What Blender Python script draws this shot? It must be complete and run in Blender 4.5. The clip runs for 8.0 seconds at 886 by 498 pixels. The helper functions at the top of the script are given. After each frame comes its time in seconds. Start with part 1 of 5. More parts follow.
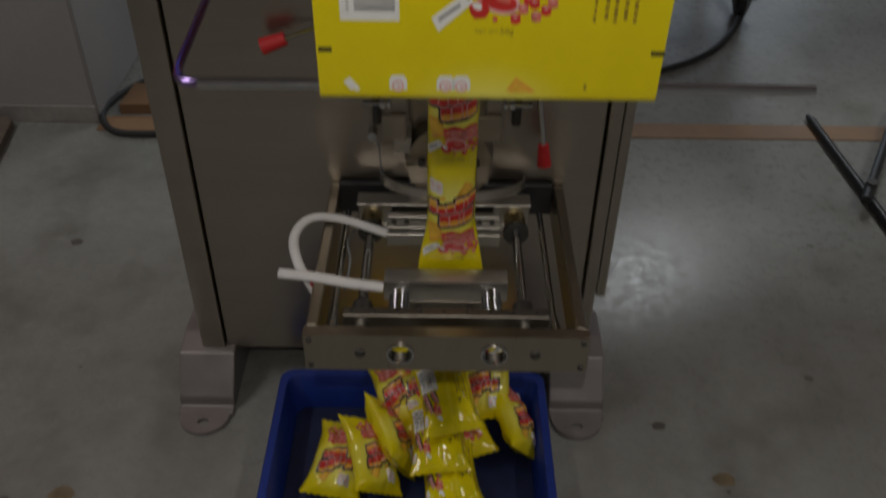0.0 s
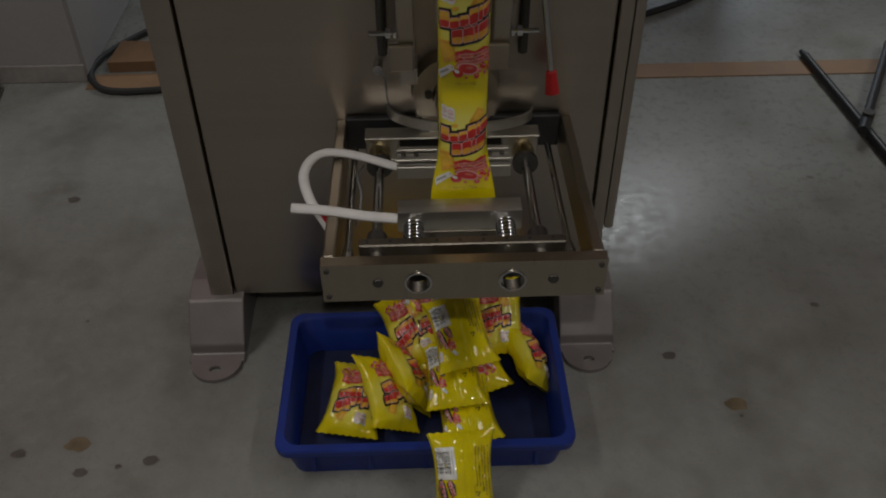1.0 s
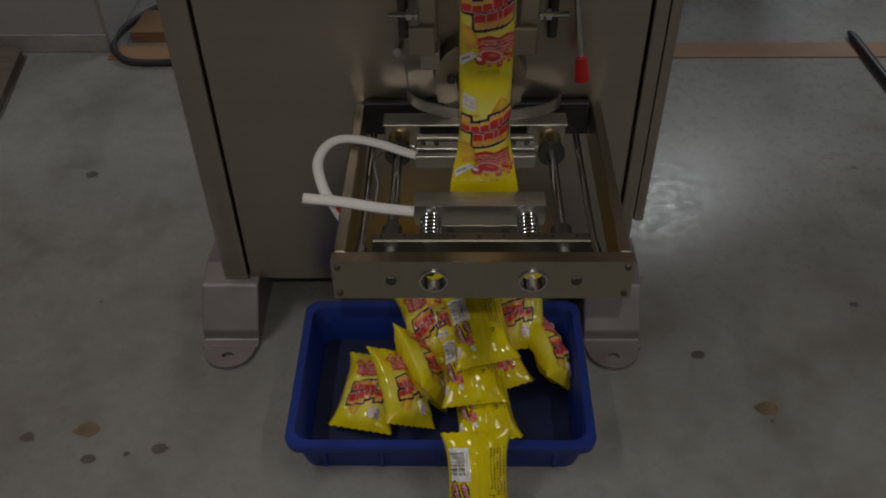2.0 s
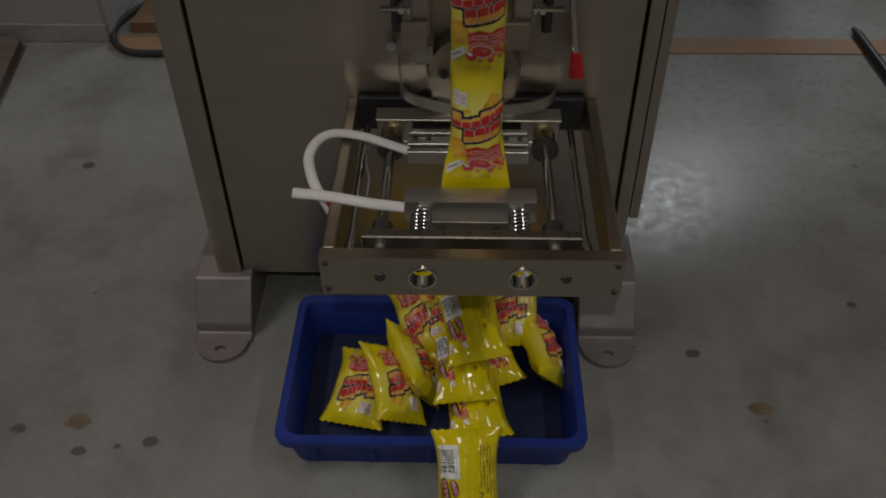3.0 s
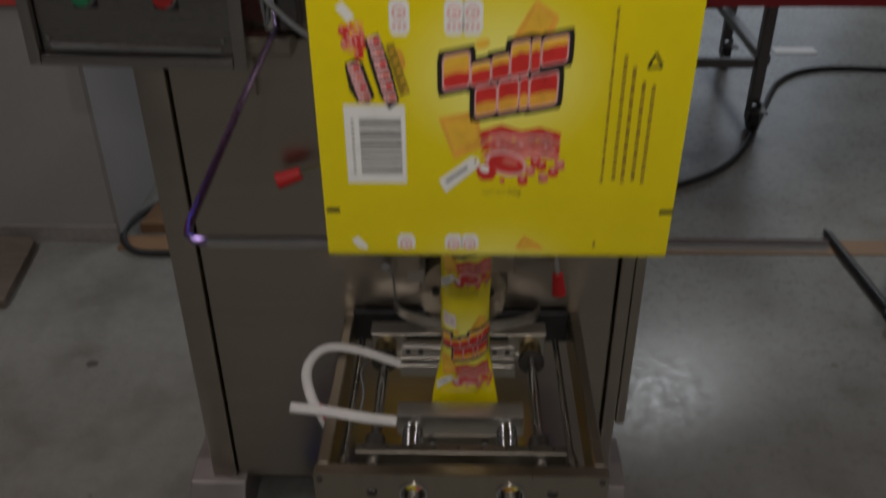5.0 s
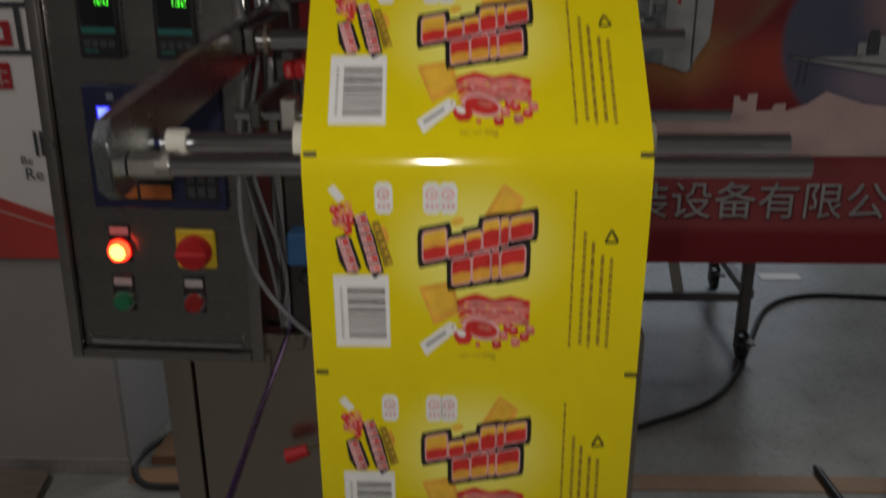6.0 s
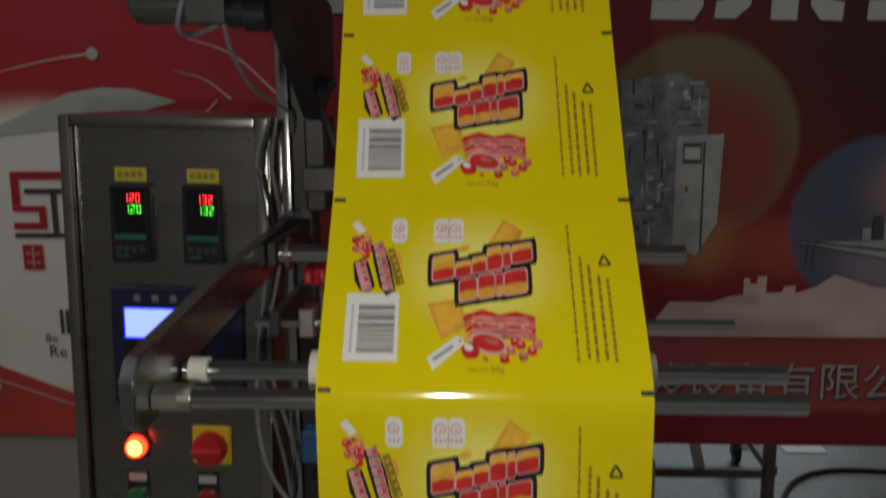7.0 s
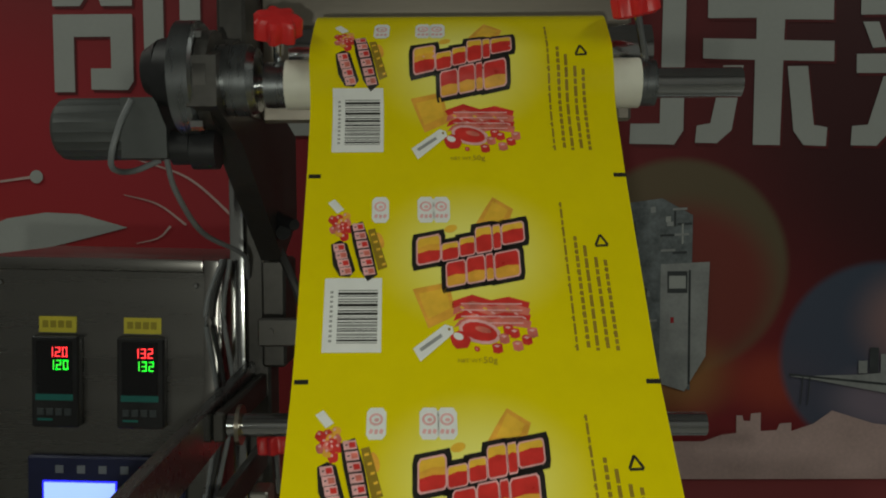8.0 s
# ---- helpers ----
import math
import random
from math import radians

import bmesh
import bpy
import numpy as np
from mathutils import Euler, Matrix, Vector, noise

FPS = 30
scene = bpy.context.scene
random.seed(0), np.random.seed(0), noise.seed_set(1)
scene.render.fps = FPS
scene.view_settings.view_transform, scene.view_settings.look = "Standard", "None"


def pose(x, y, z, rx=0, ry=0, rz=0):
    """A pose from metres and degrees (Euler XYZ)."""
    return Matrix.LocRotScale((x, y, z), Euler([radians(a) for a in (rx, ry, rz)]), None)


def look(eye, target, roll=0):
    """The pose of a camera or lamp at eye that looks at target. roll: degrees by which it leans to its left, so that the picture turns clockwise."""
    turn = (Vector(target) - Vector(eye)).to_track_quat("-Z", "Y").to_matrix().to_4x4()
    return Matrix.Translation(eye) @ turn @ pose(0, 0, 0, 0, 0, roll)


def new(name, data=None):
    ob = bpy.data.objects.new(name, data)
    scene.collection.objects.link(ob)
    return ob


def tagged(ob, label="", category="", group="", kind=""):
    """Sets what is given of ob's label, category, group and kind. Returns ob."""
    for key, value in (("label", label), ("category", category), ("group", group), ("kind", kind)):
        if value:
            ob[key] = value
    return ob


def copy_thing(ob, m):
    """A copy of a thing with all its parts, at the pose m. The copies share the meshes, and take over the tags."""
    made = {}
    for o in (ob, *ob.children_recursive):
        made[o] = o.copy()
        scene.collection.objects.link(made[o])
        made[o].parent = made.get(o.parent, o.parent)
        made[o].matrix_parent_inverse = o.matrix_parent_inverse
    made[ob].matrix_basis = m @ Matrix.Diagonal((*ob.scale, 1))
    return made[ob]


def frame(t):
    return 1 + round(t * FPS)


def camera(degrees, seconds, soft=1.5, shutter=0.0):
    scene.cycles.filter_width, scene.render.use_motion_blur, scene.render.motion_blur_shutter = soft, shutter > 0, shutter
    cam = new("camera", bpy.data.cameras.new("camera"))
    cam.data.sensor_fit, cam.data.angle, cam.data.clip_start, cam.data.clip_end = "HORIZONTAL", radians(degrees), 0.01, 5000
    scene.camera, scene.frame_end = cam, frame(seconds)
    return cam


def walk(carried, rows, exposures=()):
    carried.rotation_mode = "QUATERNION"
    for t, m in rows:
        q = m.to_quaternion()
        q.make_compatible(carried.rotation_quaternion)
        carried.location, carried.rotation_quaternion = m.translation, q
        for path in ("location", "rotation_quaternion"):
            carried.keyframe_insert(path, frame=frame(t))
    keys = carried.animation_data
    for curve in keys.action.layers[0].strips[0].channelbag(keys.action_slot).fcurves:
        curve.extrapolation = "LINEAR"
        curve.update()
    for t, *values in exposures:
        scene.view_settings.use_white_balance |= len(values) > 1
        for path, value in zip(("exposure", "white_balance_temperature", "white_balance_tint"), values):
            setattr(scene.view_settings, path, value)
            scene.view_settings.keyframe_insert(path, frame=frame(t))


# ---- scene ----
cam = camera(52.9, 8.0, soft=1.9, shutter=0.5)
PATH = [
    (0, (-0.001, -1.128, 1.224), (0.005, 0.43, -0.03), 0.9),
    (0.5, (-0.026, -1.169, 1.189), (0.029, 0.33, -0.134), 0.7),
    (1, (-0.041, -1.157, 1.181), (0.0, 0.355, -0.128), -0.4),
    (1.5, (-0.034, -1.112, 1.174), (-0.045, 0.376, -0.162), -1.2),
    (3, (-0.002, -1.08, 1.167), (-0.047, 0.372, -0.207), -0.6),
    (3.5, (0.001, -1.077, 1.169), (-0.05, 0.386, -0.194), -0.7),
    (4, (0.0, -1.077, 1.169), (-0.05, 0.414, -0.163), -0.7),
    (4.5, (0.002, -1.074, 1.184), (-0.041, 0.46, -0.098), -0.3),
    (4.7, (0.003, -1.079, 1.205), (-0.037, 0.521, 0.006), -0.4),
    (5.8, (0.023, -1.155, 1.405), (-0.019, 0.691, 0.636), -0.1),
    (6, (0.028, -1.16, 1.433), (-0.033, 0.715, 0.74), -0.3),
    (6.5, (0.04, -1.182, 1.474), (-0.071, 0.745, 0.952), -0.3),
    (7, (0.036, -1.174, 1.497), (-0.068, 0.791, 1.139), -0.4),
    (7.5, (0.005, -1.081, 1.516), (-0.021, 0.912, 1.344), 0.1),
    (8, (0.013, -1.029, 1.526), (-0.008, 0.968, 1.414), -0.3),
]
# the camera stops down as the lit film and banner fill its view
walk(cam, [(t, look(eye, target, roll)) for t, eye, target, roll in PATH], [(0, -0.08, 6500, 12), (3, -0.04, 6500, 13), (4.6, -0.06, 6500, 15), (5.8, -0.34, 6500, 14), (6.8, -0.33, 6500, 12), (7.6, -0.3, 6500, 2), (8, -0.26, 6500, -4)])
from mathutils.geometry import tessellate_polygon

# ---- light ----
world = bpy.data.worlds.new("hall_sky")
scene.world = world
world.use_nodes = True
wn = world.node_tree
sky = wn.nodes.new("ShaderNodeTexSky")
sky.sky_type, sky.sun_disc = "NISHITA", False
sky.sun_elevation, sky.sun_rotation = radians(35), radians(150)
wn.links.new(sky.outputs[0], wn.nodes["Background"].inputs[0])
wn.nodes["Background"].inputs[1].default_value = 0.08


def area_lamp(name, m, sx, sy, watts, color):
    d = bpy.data.lights.new(name, "AREA")
    d.shape, d.size, d.size_y, d.energy, d.color = "RECTANGLE", sx, sy, watts, color
    ob = new(name, d)
    ob.matrix_world = m
    return ob


# unseen rear window and ceiling tubes, added for brightness and floor glare, and the small torch held beside the camera
area_lamp("unseen_window_light", pose(1.6, 6.86, 1.9, -90, 0, 0), 3.6, 1.8, 12, (0.86, 0.95, 1.0))
area_lamp("unseen_ceiling_light", pose(1.70, 4.2, 3.86), 0.6, 2.4, 64, (0.92, 0.98, 1.0))
area_lamp("unseen_ceiling_light", pose(-2.4, -0.8, 3.86), 0.3, 2.6, 36, (1.0, 0.965, 0.91))
area_lamp("unseen_ceiling_light", pose(2.4, -1.3, 3.86), 0.3, 2.6, 32, (1.0, 0.965, 0.91))
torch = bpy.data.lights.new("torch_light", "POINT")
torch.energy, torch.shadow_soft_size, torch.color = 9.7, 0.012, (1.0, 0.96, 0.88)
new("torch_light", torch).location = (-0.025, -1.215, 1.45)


# ---- materials ----
def mat(name, color, rough=0.5, metal=0.0, var=0.15, scale=6.0, bump=0.0, bscale=120.0, stretch=(1, 1, 1), rvar=0.1, emit=0.0, coat=0.0, dark=None):
    """A surface with blotches at one scale, grain at another, uneven gloss and fine relief."""
    m = bpy.data.materials.new(name)
    m.use_nodes = True
    n, l = m.node_tree.nodes, m.node_tree.links
    p = n["Principled BSDF"]
    co = n.new("ShaderNodeTexCoord")
    mp = n.new("ShaderNodeMapping")
    mp.inputs["Scale"].default_value = stretch
    l.new(co.outputs["Object"], mp.inputs[0])
    big, fine = n.new("ShaderNodeTexNoise"), n.new("ShaderNodeTexNoise")
    big.inputs["Scale"].default_value, big.inputs["Detail"].default_value = scale, 5
    fine.inputs["Scale"].default_value, fine.inputs["Detail"].default_value = bscale, 3
    l.new(mp.outputs[0], big.inputs[0]), l.new(mp.outputs[0], fine.inputs[0])
    add = n.new("ShaderNodeMath")
    add.operation = "MULTIPLY_ADD"
    add.inputs[1].default_value = 0.35
    l.new(fine.outputs[0], add.inputs[0]), l.new(big.outputs[0], add.inputs[2])
    ramp = n.new("ShaderNodeMapRange")
    ramp.inputs[1].default_value, ramp.inputs[2].default_value = 0.4, 0.95
    l.new(add.outputs[0], ramp.inputs[0])
    mix = n.new("ShaderNodeMix")
    mix.data_type = "RGBA"
    low = dark or tuple(c * (1 - var) for c in color)
    high = tuple(min(1.0, c * (1 + var)) for c in color)
    mix.inputs[6].default_value, mix.inputs[7].default_value = (*low, 1), (*high, 1)
    l.new(ramp.outputs[0], mix.inputs[0])
    l.new(mix.outputs[2], p.inputs["Base Color"])
    rr = n.new("ShaderNodeMapRange")
    rr.inputs[3].default_value, rr.inputs[4].default_value = max(0.02, rough - rvar), min(1, rough + rvar)
    l.new(add.outputs[0], rr.inputs[0])
    l.new(rr.outputs[0], p.inputs["Roughness"])
    p.inputs["Metallic"].default_value = metal
    p.inputs["Coat Weight"].default_value = coat
    if bump:
        b = n.new("ShaderNodeBump")
        b.inputs["Strength"].default_value, b.inputs["Distance"].default_value = bump, 0.002
        l.new(add.outputs[0], b.inputs["Height"])
        l.new(b.outputs[0], p.inputs["Normal"])
    if emit:
        p.inputs["Emission Color"].default_value = (*color, 1)
        p.inputs["Emission Strength"].default_value = emit
    return m


STEEL = mat("brushed_steel", (0.45, 0.405, 0.35), 0.29, 1.0, 0.06, 2, 0.04, 60, (1, 1, 14), 0.07)
STEEL_H = mat("brushed_steel_bar", (0.42, 0.375, 0.31), 0.28, 1.0, 0.05, 4, 0.02, 60, (14, 1, 1), 0.07)
STEEL_CAB = mat("grey_brushed_steel", (0.37, 0.355, 0.345), 0.27, 1.0, 0.06, 2, 0.03, 60, (1, 1, 14), 0.07)
STEEL_DOOR = mat("dull_steel_door", (0.31, 0.30, 0.29), 0.25, 1.0, 0.05, 2, 0.02, 60, (1, 1, 14), 0.07)
CAST = mat("painted_foot_metal", (0.29, 0.262, 0.258), 0.42, 0.55, 0.12, 20, 0.15, 300, (1, 1, 1), 0.1)
CHROME = mat("polished_rod", (0.62, 0.62, 0.63), 0.12, 1.0, 0.05, 20, 0.0, 200, (1, 1, 1), 0.05)
ALU = mat("machined_aluminium", (0.54, 0.52, 0.48), 0.38, 1.0, 0.1, 18, 0.1, 200, (1, 8, 1), 0.08)
BRASS = mat("bronze_bushing", (0.62, 0.50, 0.28), 0.25, 1.0, 0.12, 30, 0.05, 200)
TURNED = mat("turned_grey_steel", (0.33, 0.345, 0.36), 0.26, 1.0, 0.08, 20, 0.04, 150, (8, 1, 1), 0.06)
DULL = mat("dull_grey_steel", (0.22, 0.20, 0.17), 0.42, 1.0, 0.12, 20, 0.06, 150, (1, 1, 1), 0.08)
DARKSTEEL = mat("dark_oiled_steel", (0.10, 0.095, 0.09), 0.42, 0.8, 0.25, 12, 0.1, 150)
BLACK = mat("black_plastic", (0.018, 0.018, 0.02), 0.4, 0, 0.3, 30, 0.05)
GREY_CABLE = mat("grey_cable", (0.20, 0.21, 0.22), 0.5, 0, 0.15, 30)
BLACK_CABLE = mat("black_rubber_cable", (0.025, 0.025, 0.025), 0.5, 0, 0.3, 20, 0.05)
WHITE_PLASTIC = mat("ivory_nylon", (0.74, 0.72, 0.62), 0.45, 0, 0.06, 20, 0.03)
SLEEVE = mat("white_glass_sleeve", (0.72, 0.70, 0.69), 0.6, 0, 0.1, 40, 0.25, 500)
RED_PLASTIC = mat("red_plastic", (0.62, 0.022, 0.025), 0.35, 0, 0.15, 25, 0.05)
YELLOW_PLATE = mat("yellow_plate", (0.80, 0.58, 0.03), 0.45, 0, 0.1, 30)
GREEN_BTN = mat("green_button_plastic", (0.02, 0.20, 0.09), 0.35, 0, 0.15, 30)
DARKRED_BTN = mat("dark_red_button_plastic", (0.35, 0.02, 0.02), 0.35, 0, 0.15, 30)
LAMP_RED = mat("lit_red_lamp", (1.0, 0.04, 0.01), 0.3, 0, 0.02, 10, emit=7.0)
LAMP_CORE = mat("lit_lamp_core", (1.0, 0.40, 0.06), 0.3, 0, 0.02, 10, emit=9.0)
LED_RED = mat("red_digits", (1.0, 0.04, 0.05), 0.4, 0, 0.01, 10, emit=2.6)
LED_GREEN = mat("green_digits", (0.10, 1.0, 0.06), 0.4, 0, 0.01, 10, emit=1.6)
LCD = mat("lit_blue_lcd", (0.24, 0.33, 1.0), 0.3, 0, 0.12, 30, emit=2.2)
LCD_RIM = mat("lcd_glow_rim", (0.02, 0.02, 0.9), 0.3, 0, 0.02, 10, emit=2.2)
NAVY = mat("navy_faceplate", (0.018, 0.022, 0.07), 0.4, 0, 0.2, 25, 0.03)
TEAL = mat("teal_strip", (0.02, 0.16, 0.14), 0.45, 0, 0.1, 25)
ORANGE_BTN = mat("orange_keypad", (0.55, 0.16, 0.04), 0.5, 0, 0.1, 25)
LABEL_Y = mat("yellow_label", (0.72, 0.62, 0.06), 0.55, 0, 0.06, 30)
LABEL_W = mat("white_label", (0.55, 0.52, 0.52), 0.55, 0, 0.06, 30)
INK = mat("dark_ink", (0.03, 0.028, 0.02), 0.5, 0, 0.1, 40)
BLUE_CRATE = mat("blue_crate_plastic", (0.009, 0.032, 0.24), 0.45, 0, 0.22, 14, 0.12, 90, rvar=0.12)
MOTOR = mat("motor_grey_casting", (0.10, 0.105, 0.105), 0.5, 0.5, 0.15, 20, 0.2)
WALL = mat("white_wall_paint", (0.33, 0.318, 0.314), 0.75, 0, 0.09, 2.5, 0.25, 70)
WALL_FAR = mat("grey_hall_wall", (0.40, 0.40, 0.39), 0.8, 0, 0.1, 1.5, 0.2, 40)
CEIL = mat("hall_ceiling", (0.30, 0.30, 0.30), 0.85, 0, 0.1, 1.5, 0.2, 40)
LINE = mat("worn_brown_line", (0.26, 0.155, 0.085), 0.55, 0, 0.25, 7, 0.1, 60)
BOARD = mat("weathered_board", (0.16, 0.125, 0.10), 0.7, 0, 0.3, 8, 0.3, 60, (1, 6, 1))
PAPER = mat("white_paper", (0.75, 0.75, 0.74), 0.7, 0, 0.05, 10)
BLUE_PART = mat("blue_plastic", (0.03, 0.12, 0.28), 0.4, 0, 0.15, 30)
PURPLE = mat("heat_tinted_rod", (0.34, 0.24, 0.52), 0.22, 1.0, 0.25, 9)
DUST = mat("brown_cardboard", (0.20, 0.11, 0.055), 0.8, 0, 0.15, 12, 0.1)

# printing inks on the film
INKS = [mat("print_" + k, c, 0.28, 0, v, 90, coat=0.3) for k, c, v in (
    ("black", (0.02, 0.018, 0.016), 0.1), ("red", (0.62, 0.035, 0.03), 0.2), ("gold", (0.85, 0.50, 0.05), 0.15),
    ("white", (0.82, 0.82, 0.80), 0.04), ("pink", (0.78, 0.42, 0.42), 0.2), ("orange", (0.80, 0.40, 0.05), 0.2),
    ("meat", (0.66, 0.17, 0.13), 0.4), ("brown", (0.30, 0.20, 0.02), 0.1), ("grey", (0.33, 0.33, 0.32), 0.1))]
K_BLACK, K_RED, K_GOLD, K_WHITE, K_PINK, K_ORANGE, K_MEAT, K_BROWN, K_GREY = range(9)


def film_material():
    """Glossy yellow film with the pale printed glow behind each design, by its own flat coordinates."""
    m = mat("yellow_film", (0.79, 0.65, 0.004), 0.09, 0, 0.03, 40, coat=0.3, rvar=0.02)
    n, l = m.node_tree.nodes, m.node_tree.links
    p = n["Principled BSDF"]
    base = p.inputs["Base Color"].links[0].from_socket
    uv = n.new("ShaderNodeUVMap")
    uv.uv_map = "flat"
    fr = n.new("ShaderNodeVectorMath")
    fr.operation = "FRACTION"
    l.new(uv.outputs[0], fr.inputs[0])
    mp = n.new("ShaderNodeMapping")
    mp.inputs["Location"].default_value = (-0.5 * 1.25, -0.60, 0)
    mp.inputs["Scale"].default_value = (1.25, 1.0, 0)
    l.new(fr.outputs[0], mp.inputs[0])
    ln = n.new("ShaderNodeVectorMath")
    ln.operation = "LENGTH"
    l.new(mp.outputs[0], ln.inputs[0])
    rg = n.new("ShaderNodeMapRange")
    rg.interpolation_type = "SMOOTHSTEP"
    rg.inputs[1].default_value, rg.inputs[2].default_value = 0.06, 0.40
    rg.inputs[3].default_value, rg.inputs[4].default_value = 0.8, 0.0
    l.new(ln.outputs["Value"], rg.inputs[0])
    mx = n.new("ShaderNodeMix")
    mx.data_type = "RGBA"
    mx.inputs[7].default_value = (0.95, 0.92, 0.26, 1)
    l.new(rg.outputs[0], mx.inputs[0]), l.new(base, mx.inputs[6])
    l.new(mx.outputs[2], p.inputs["Base Color"])
    return m


FILM = film_material()


def floor_material():
    """Worn painted concrete: pale scuffed areas, darker mottling, spots and a half-gloss coat."""
    m = mat("worn_painted_concrete", (0.265, 0.268, 0.250), 0.3, 0, 0.22, 1.6, 0.16, 45, rvar=0.12)
    n, l = m.node_tree.nodes, m.node_tree.links
    p = n["Principled BSDF"]
    base = p.inputs["Base Color"].links[0].from_socket
    co = n.new("ShaderNodeTexCoord")
    v = n.new("ShaderNodeTexNoise")
    v.inputs["Scale"].default_value, v.inputs["Detail"].default_value, v.inputs["Roughness"].default_value = 5, 10, 0.68
    l.new(co.outputs["Object"], v.inputs[0])
    rg = n.new("ShaderNodeMapRange")
    rg.inputs[1].default_value, rg.inputs[2].default_value, rg.inputs[4].default_value = 0.48, 0.66, 0.55
    l.new(v.outputs[0], rg.inputs[0])
    # the coat is worn dull in ragged patches
    w = n.new("ShaderNodeTexNoise")
    w.inputs["Scale"].default_value, w.inputs["Detail"].default_value, w.inputs["Roughness"].default_value = 40, 10, 0.78
    l.new(co.outputs["Object"], w.inputs[0])
    dull = n.new("ShaderNodeMapRange")
    dull.inputs[1].default_value, dull.inputs[2].default_value = 0.40, 0.60
    dull.inputs[3].default_value, dull.inputs[4].default_value = 0.23, 0.37
    l.new(w.outputs[0], dull.inputs[0]), l.new(dull.outputs[0], p.inputs["Roughness"])
    mx = n.new("ShaderNodeMix")
    mx.data_type = "RGBA"
    mx.inputs[7].default_value = (0.13, 0.12, 0.10, 1)
    l.new(rg.outputs[0], mx.inputs[0]), l.new(base, mx.inputs[6])
    # sparse small specks of dirt
    vo = n.new("ShaderNodeTexVoronoi")
    vo.inputs["Scale"].default_value = 9
    l.new(co.outputs["Object"], vo.inputs[0])
    sp = n.new("ShaderNodeMapRange")
    sp.inputs[1].default_value, sp.inputs[2].default_value, sp.inputs[3].default_value, sp.inputs[4].default_value = 0.02, 0.05, 0.7, 0.0
    l.new(vo.outputs["Distance"], sp.inputs[0])
    m2 = n.new("ShaderNodeMix")
    m2.data_type = "RGBA"
    m2.inputs[7].default_value = (0.07, 0.06, 0.05, 1)
    l.new(sp.outputs[0], m2.inputs[0]), l.new(mx.outputs[2], m2.inputs[6])
    l.new(m2.outputs[2], p.inputs["Base Color"])
    return m


FLOOR = floor_material()
SCUFF = mat("scuffed_skirting", (0.30, 0.275, 0.26), 0.7, 0, 0.35, 9, 0.3, 60)
STAIN = mat("rust_brown_stain", (0.19, 0.145, 0.085), 0.45, 0, 0.35, 40)
STAIN_D = mat("dark_oil_stain", (0.115, 0.105, 0.095), 0.35, 0, 0.35, 40)


# ---- mesh helpers ----
def box(bm, x0, x1, y0, y1, z0, z1, bev=0.0, seg=1):
    r = bmesh.ops.create_cube(bm, size=1.0, matrix=Matrix.LocRotScale(((x0 + x1) / 2, (y0 + y1) / 2, (z0 + z1) / 2), None, (x1 - x0, y1 - y0, z1 - z0)))
    if bev:
        es = list({e for v in r["verts"] for e in v.link_edges})
        bmesh.ops.bevel(bm, geom=es, offset=bev, segments=seg, affect="EDGES", profile=0.6)
    return bm


def cyl(bm, p0, p1, r0, r1=None, seg=20, cap=True):
    p0, p1 = Vector(p0), Vector(p1)
    d = p1 - p0
    m = Matrix.Translation((p0 + p1) / 2) @ d.to_track_quat("Z", "Y").to_matrix().to_4x4()
    bmesh.ops.create_cone(bm, cap_ends=cap, segments=seg, radius1=r0, radius2=r0 if r1 is None else r1, depth=d.length, matrix=m)
    return bm


def smooth_path(pts, n=6):
    """Points of a Catmull-Rom curve through pts."""
    ps = [Vector(p) for p in pts]
    ps = [ps[0] * 2 - ps[1]] + ps + [ps[-1] * 2 - ps[-2]]
    out = []
    for i in range(1, len(ps) - 2):
        a, b, c, d = ps[i - 1:i + 3]
        for k in range(n):
            t = k / n
            out.append(0.5 * (2 * b + (c - a) * t + (2 * a - 5 * b + 4 * c - d) * t * t + (3 * b - a - 3 * c + d) * t ** 3))
    return out + [ps[-2]]


def sweep(bm, pts, r, seg=10, flat=1.0, up=(0, 0, 1)):
    """A tube along pts; flat squeezes it along up."""
    rings = []
    for i, p in enumerate(pts):
        d = (pts[min(i + 1, len(pts) - 1)] - pts[max(i - 1, 0)]).normalized()
        s = d.cross(Vector(up))
        s = s.normalized() if s.length > 1e-4 else d.orthogonal().normalized()
        u = s.cross(d)
        rings.append([bm.verts.new(p + s * math.cos(a) * r + u * math.sin(a) * r * flat) for a in [2 * math.pi * k / seg for k in range(seg)]])
    for a, b in zip(rings, rings[1:]):
        for k in range(seg):
            bm.faces.new((a[k], a[(k + 1) % seg], b[(k + 1) % seg], b[k]))
    bm.faces.new(rings[0][::-1]), bm.faces.new(rings[-1])
    return bm


def prism(bm, poly, axis, a, b):
    """A flat outline pulled from a to b along x, y or z."""
    def at(p, q):
        return {"x": (q, p[0], p[1]), "y": (p[0], q, p[1]), "z": (p[0], p[1], q)}[axis]
    lo, hi = [bm.verts.new(at(p, a)) for p in poly], [bm.verts.new(at(p, b)) for p in poly]
    n = len(poly)
    for i in range(n):
        bm.faces.new((lo[i], lo[(i + 1) % n], hi[(i + 1) % n], hi[i]))
    bm.faces.new(lo[::-1]), bm.faces.new(hi)
    return bm


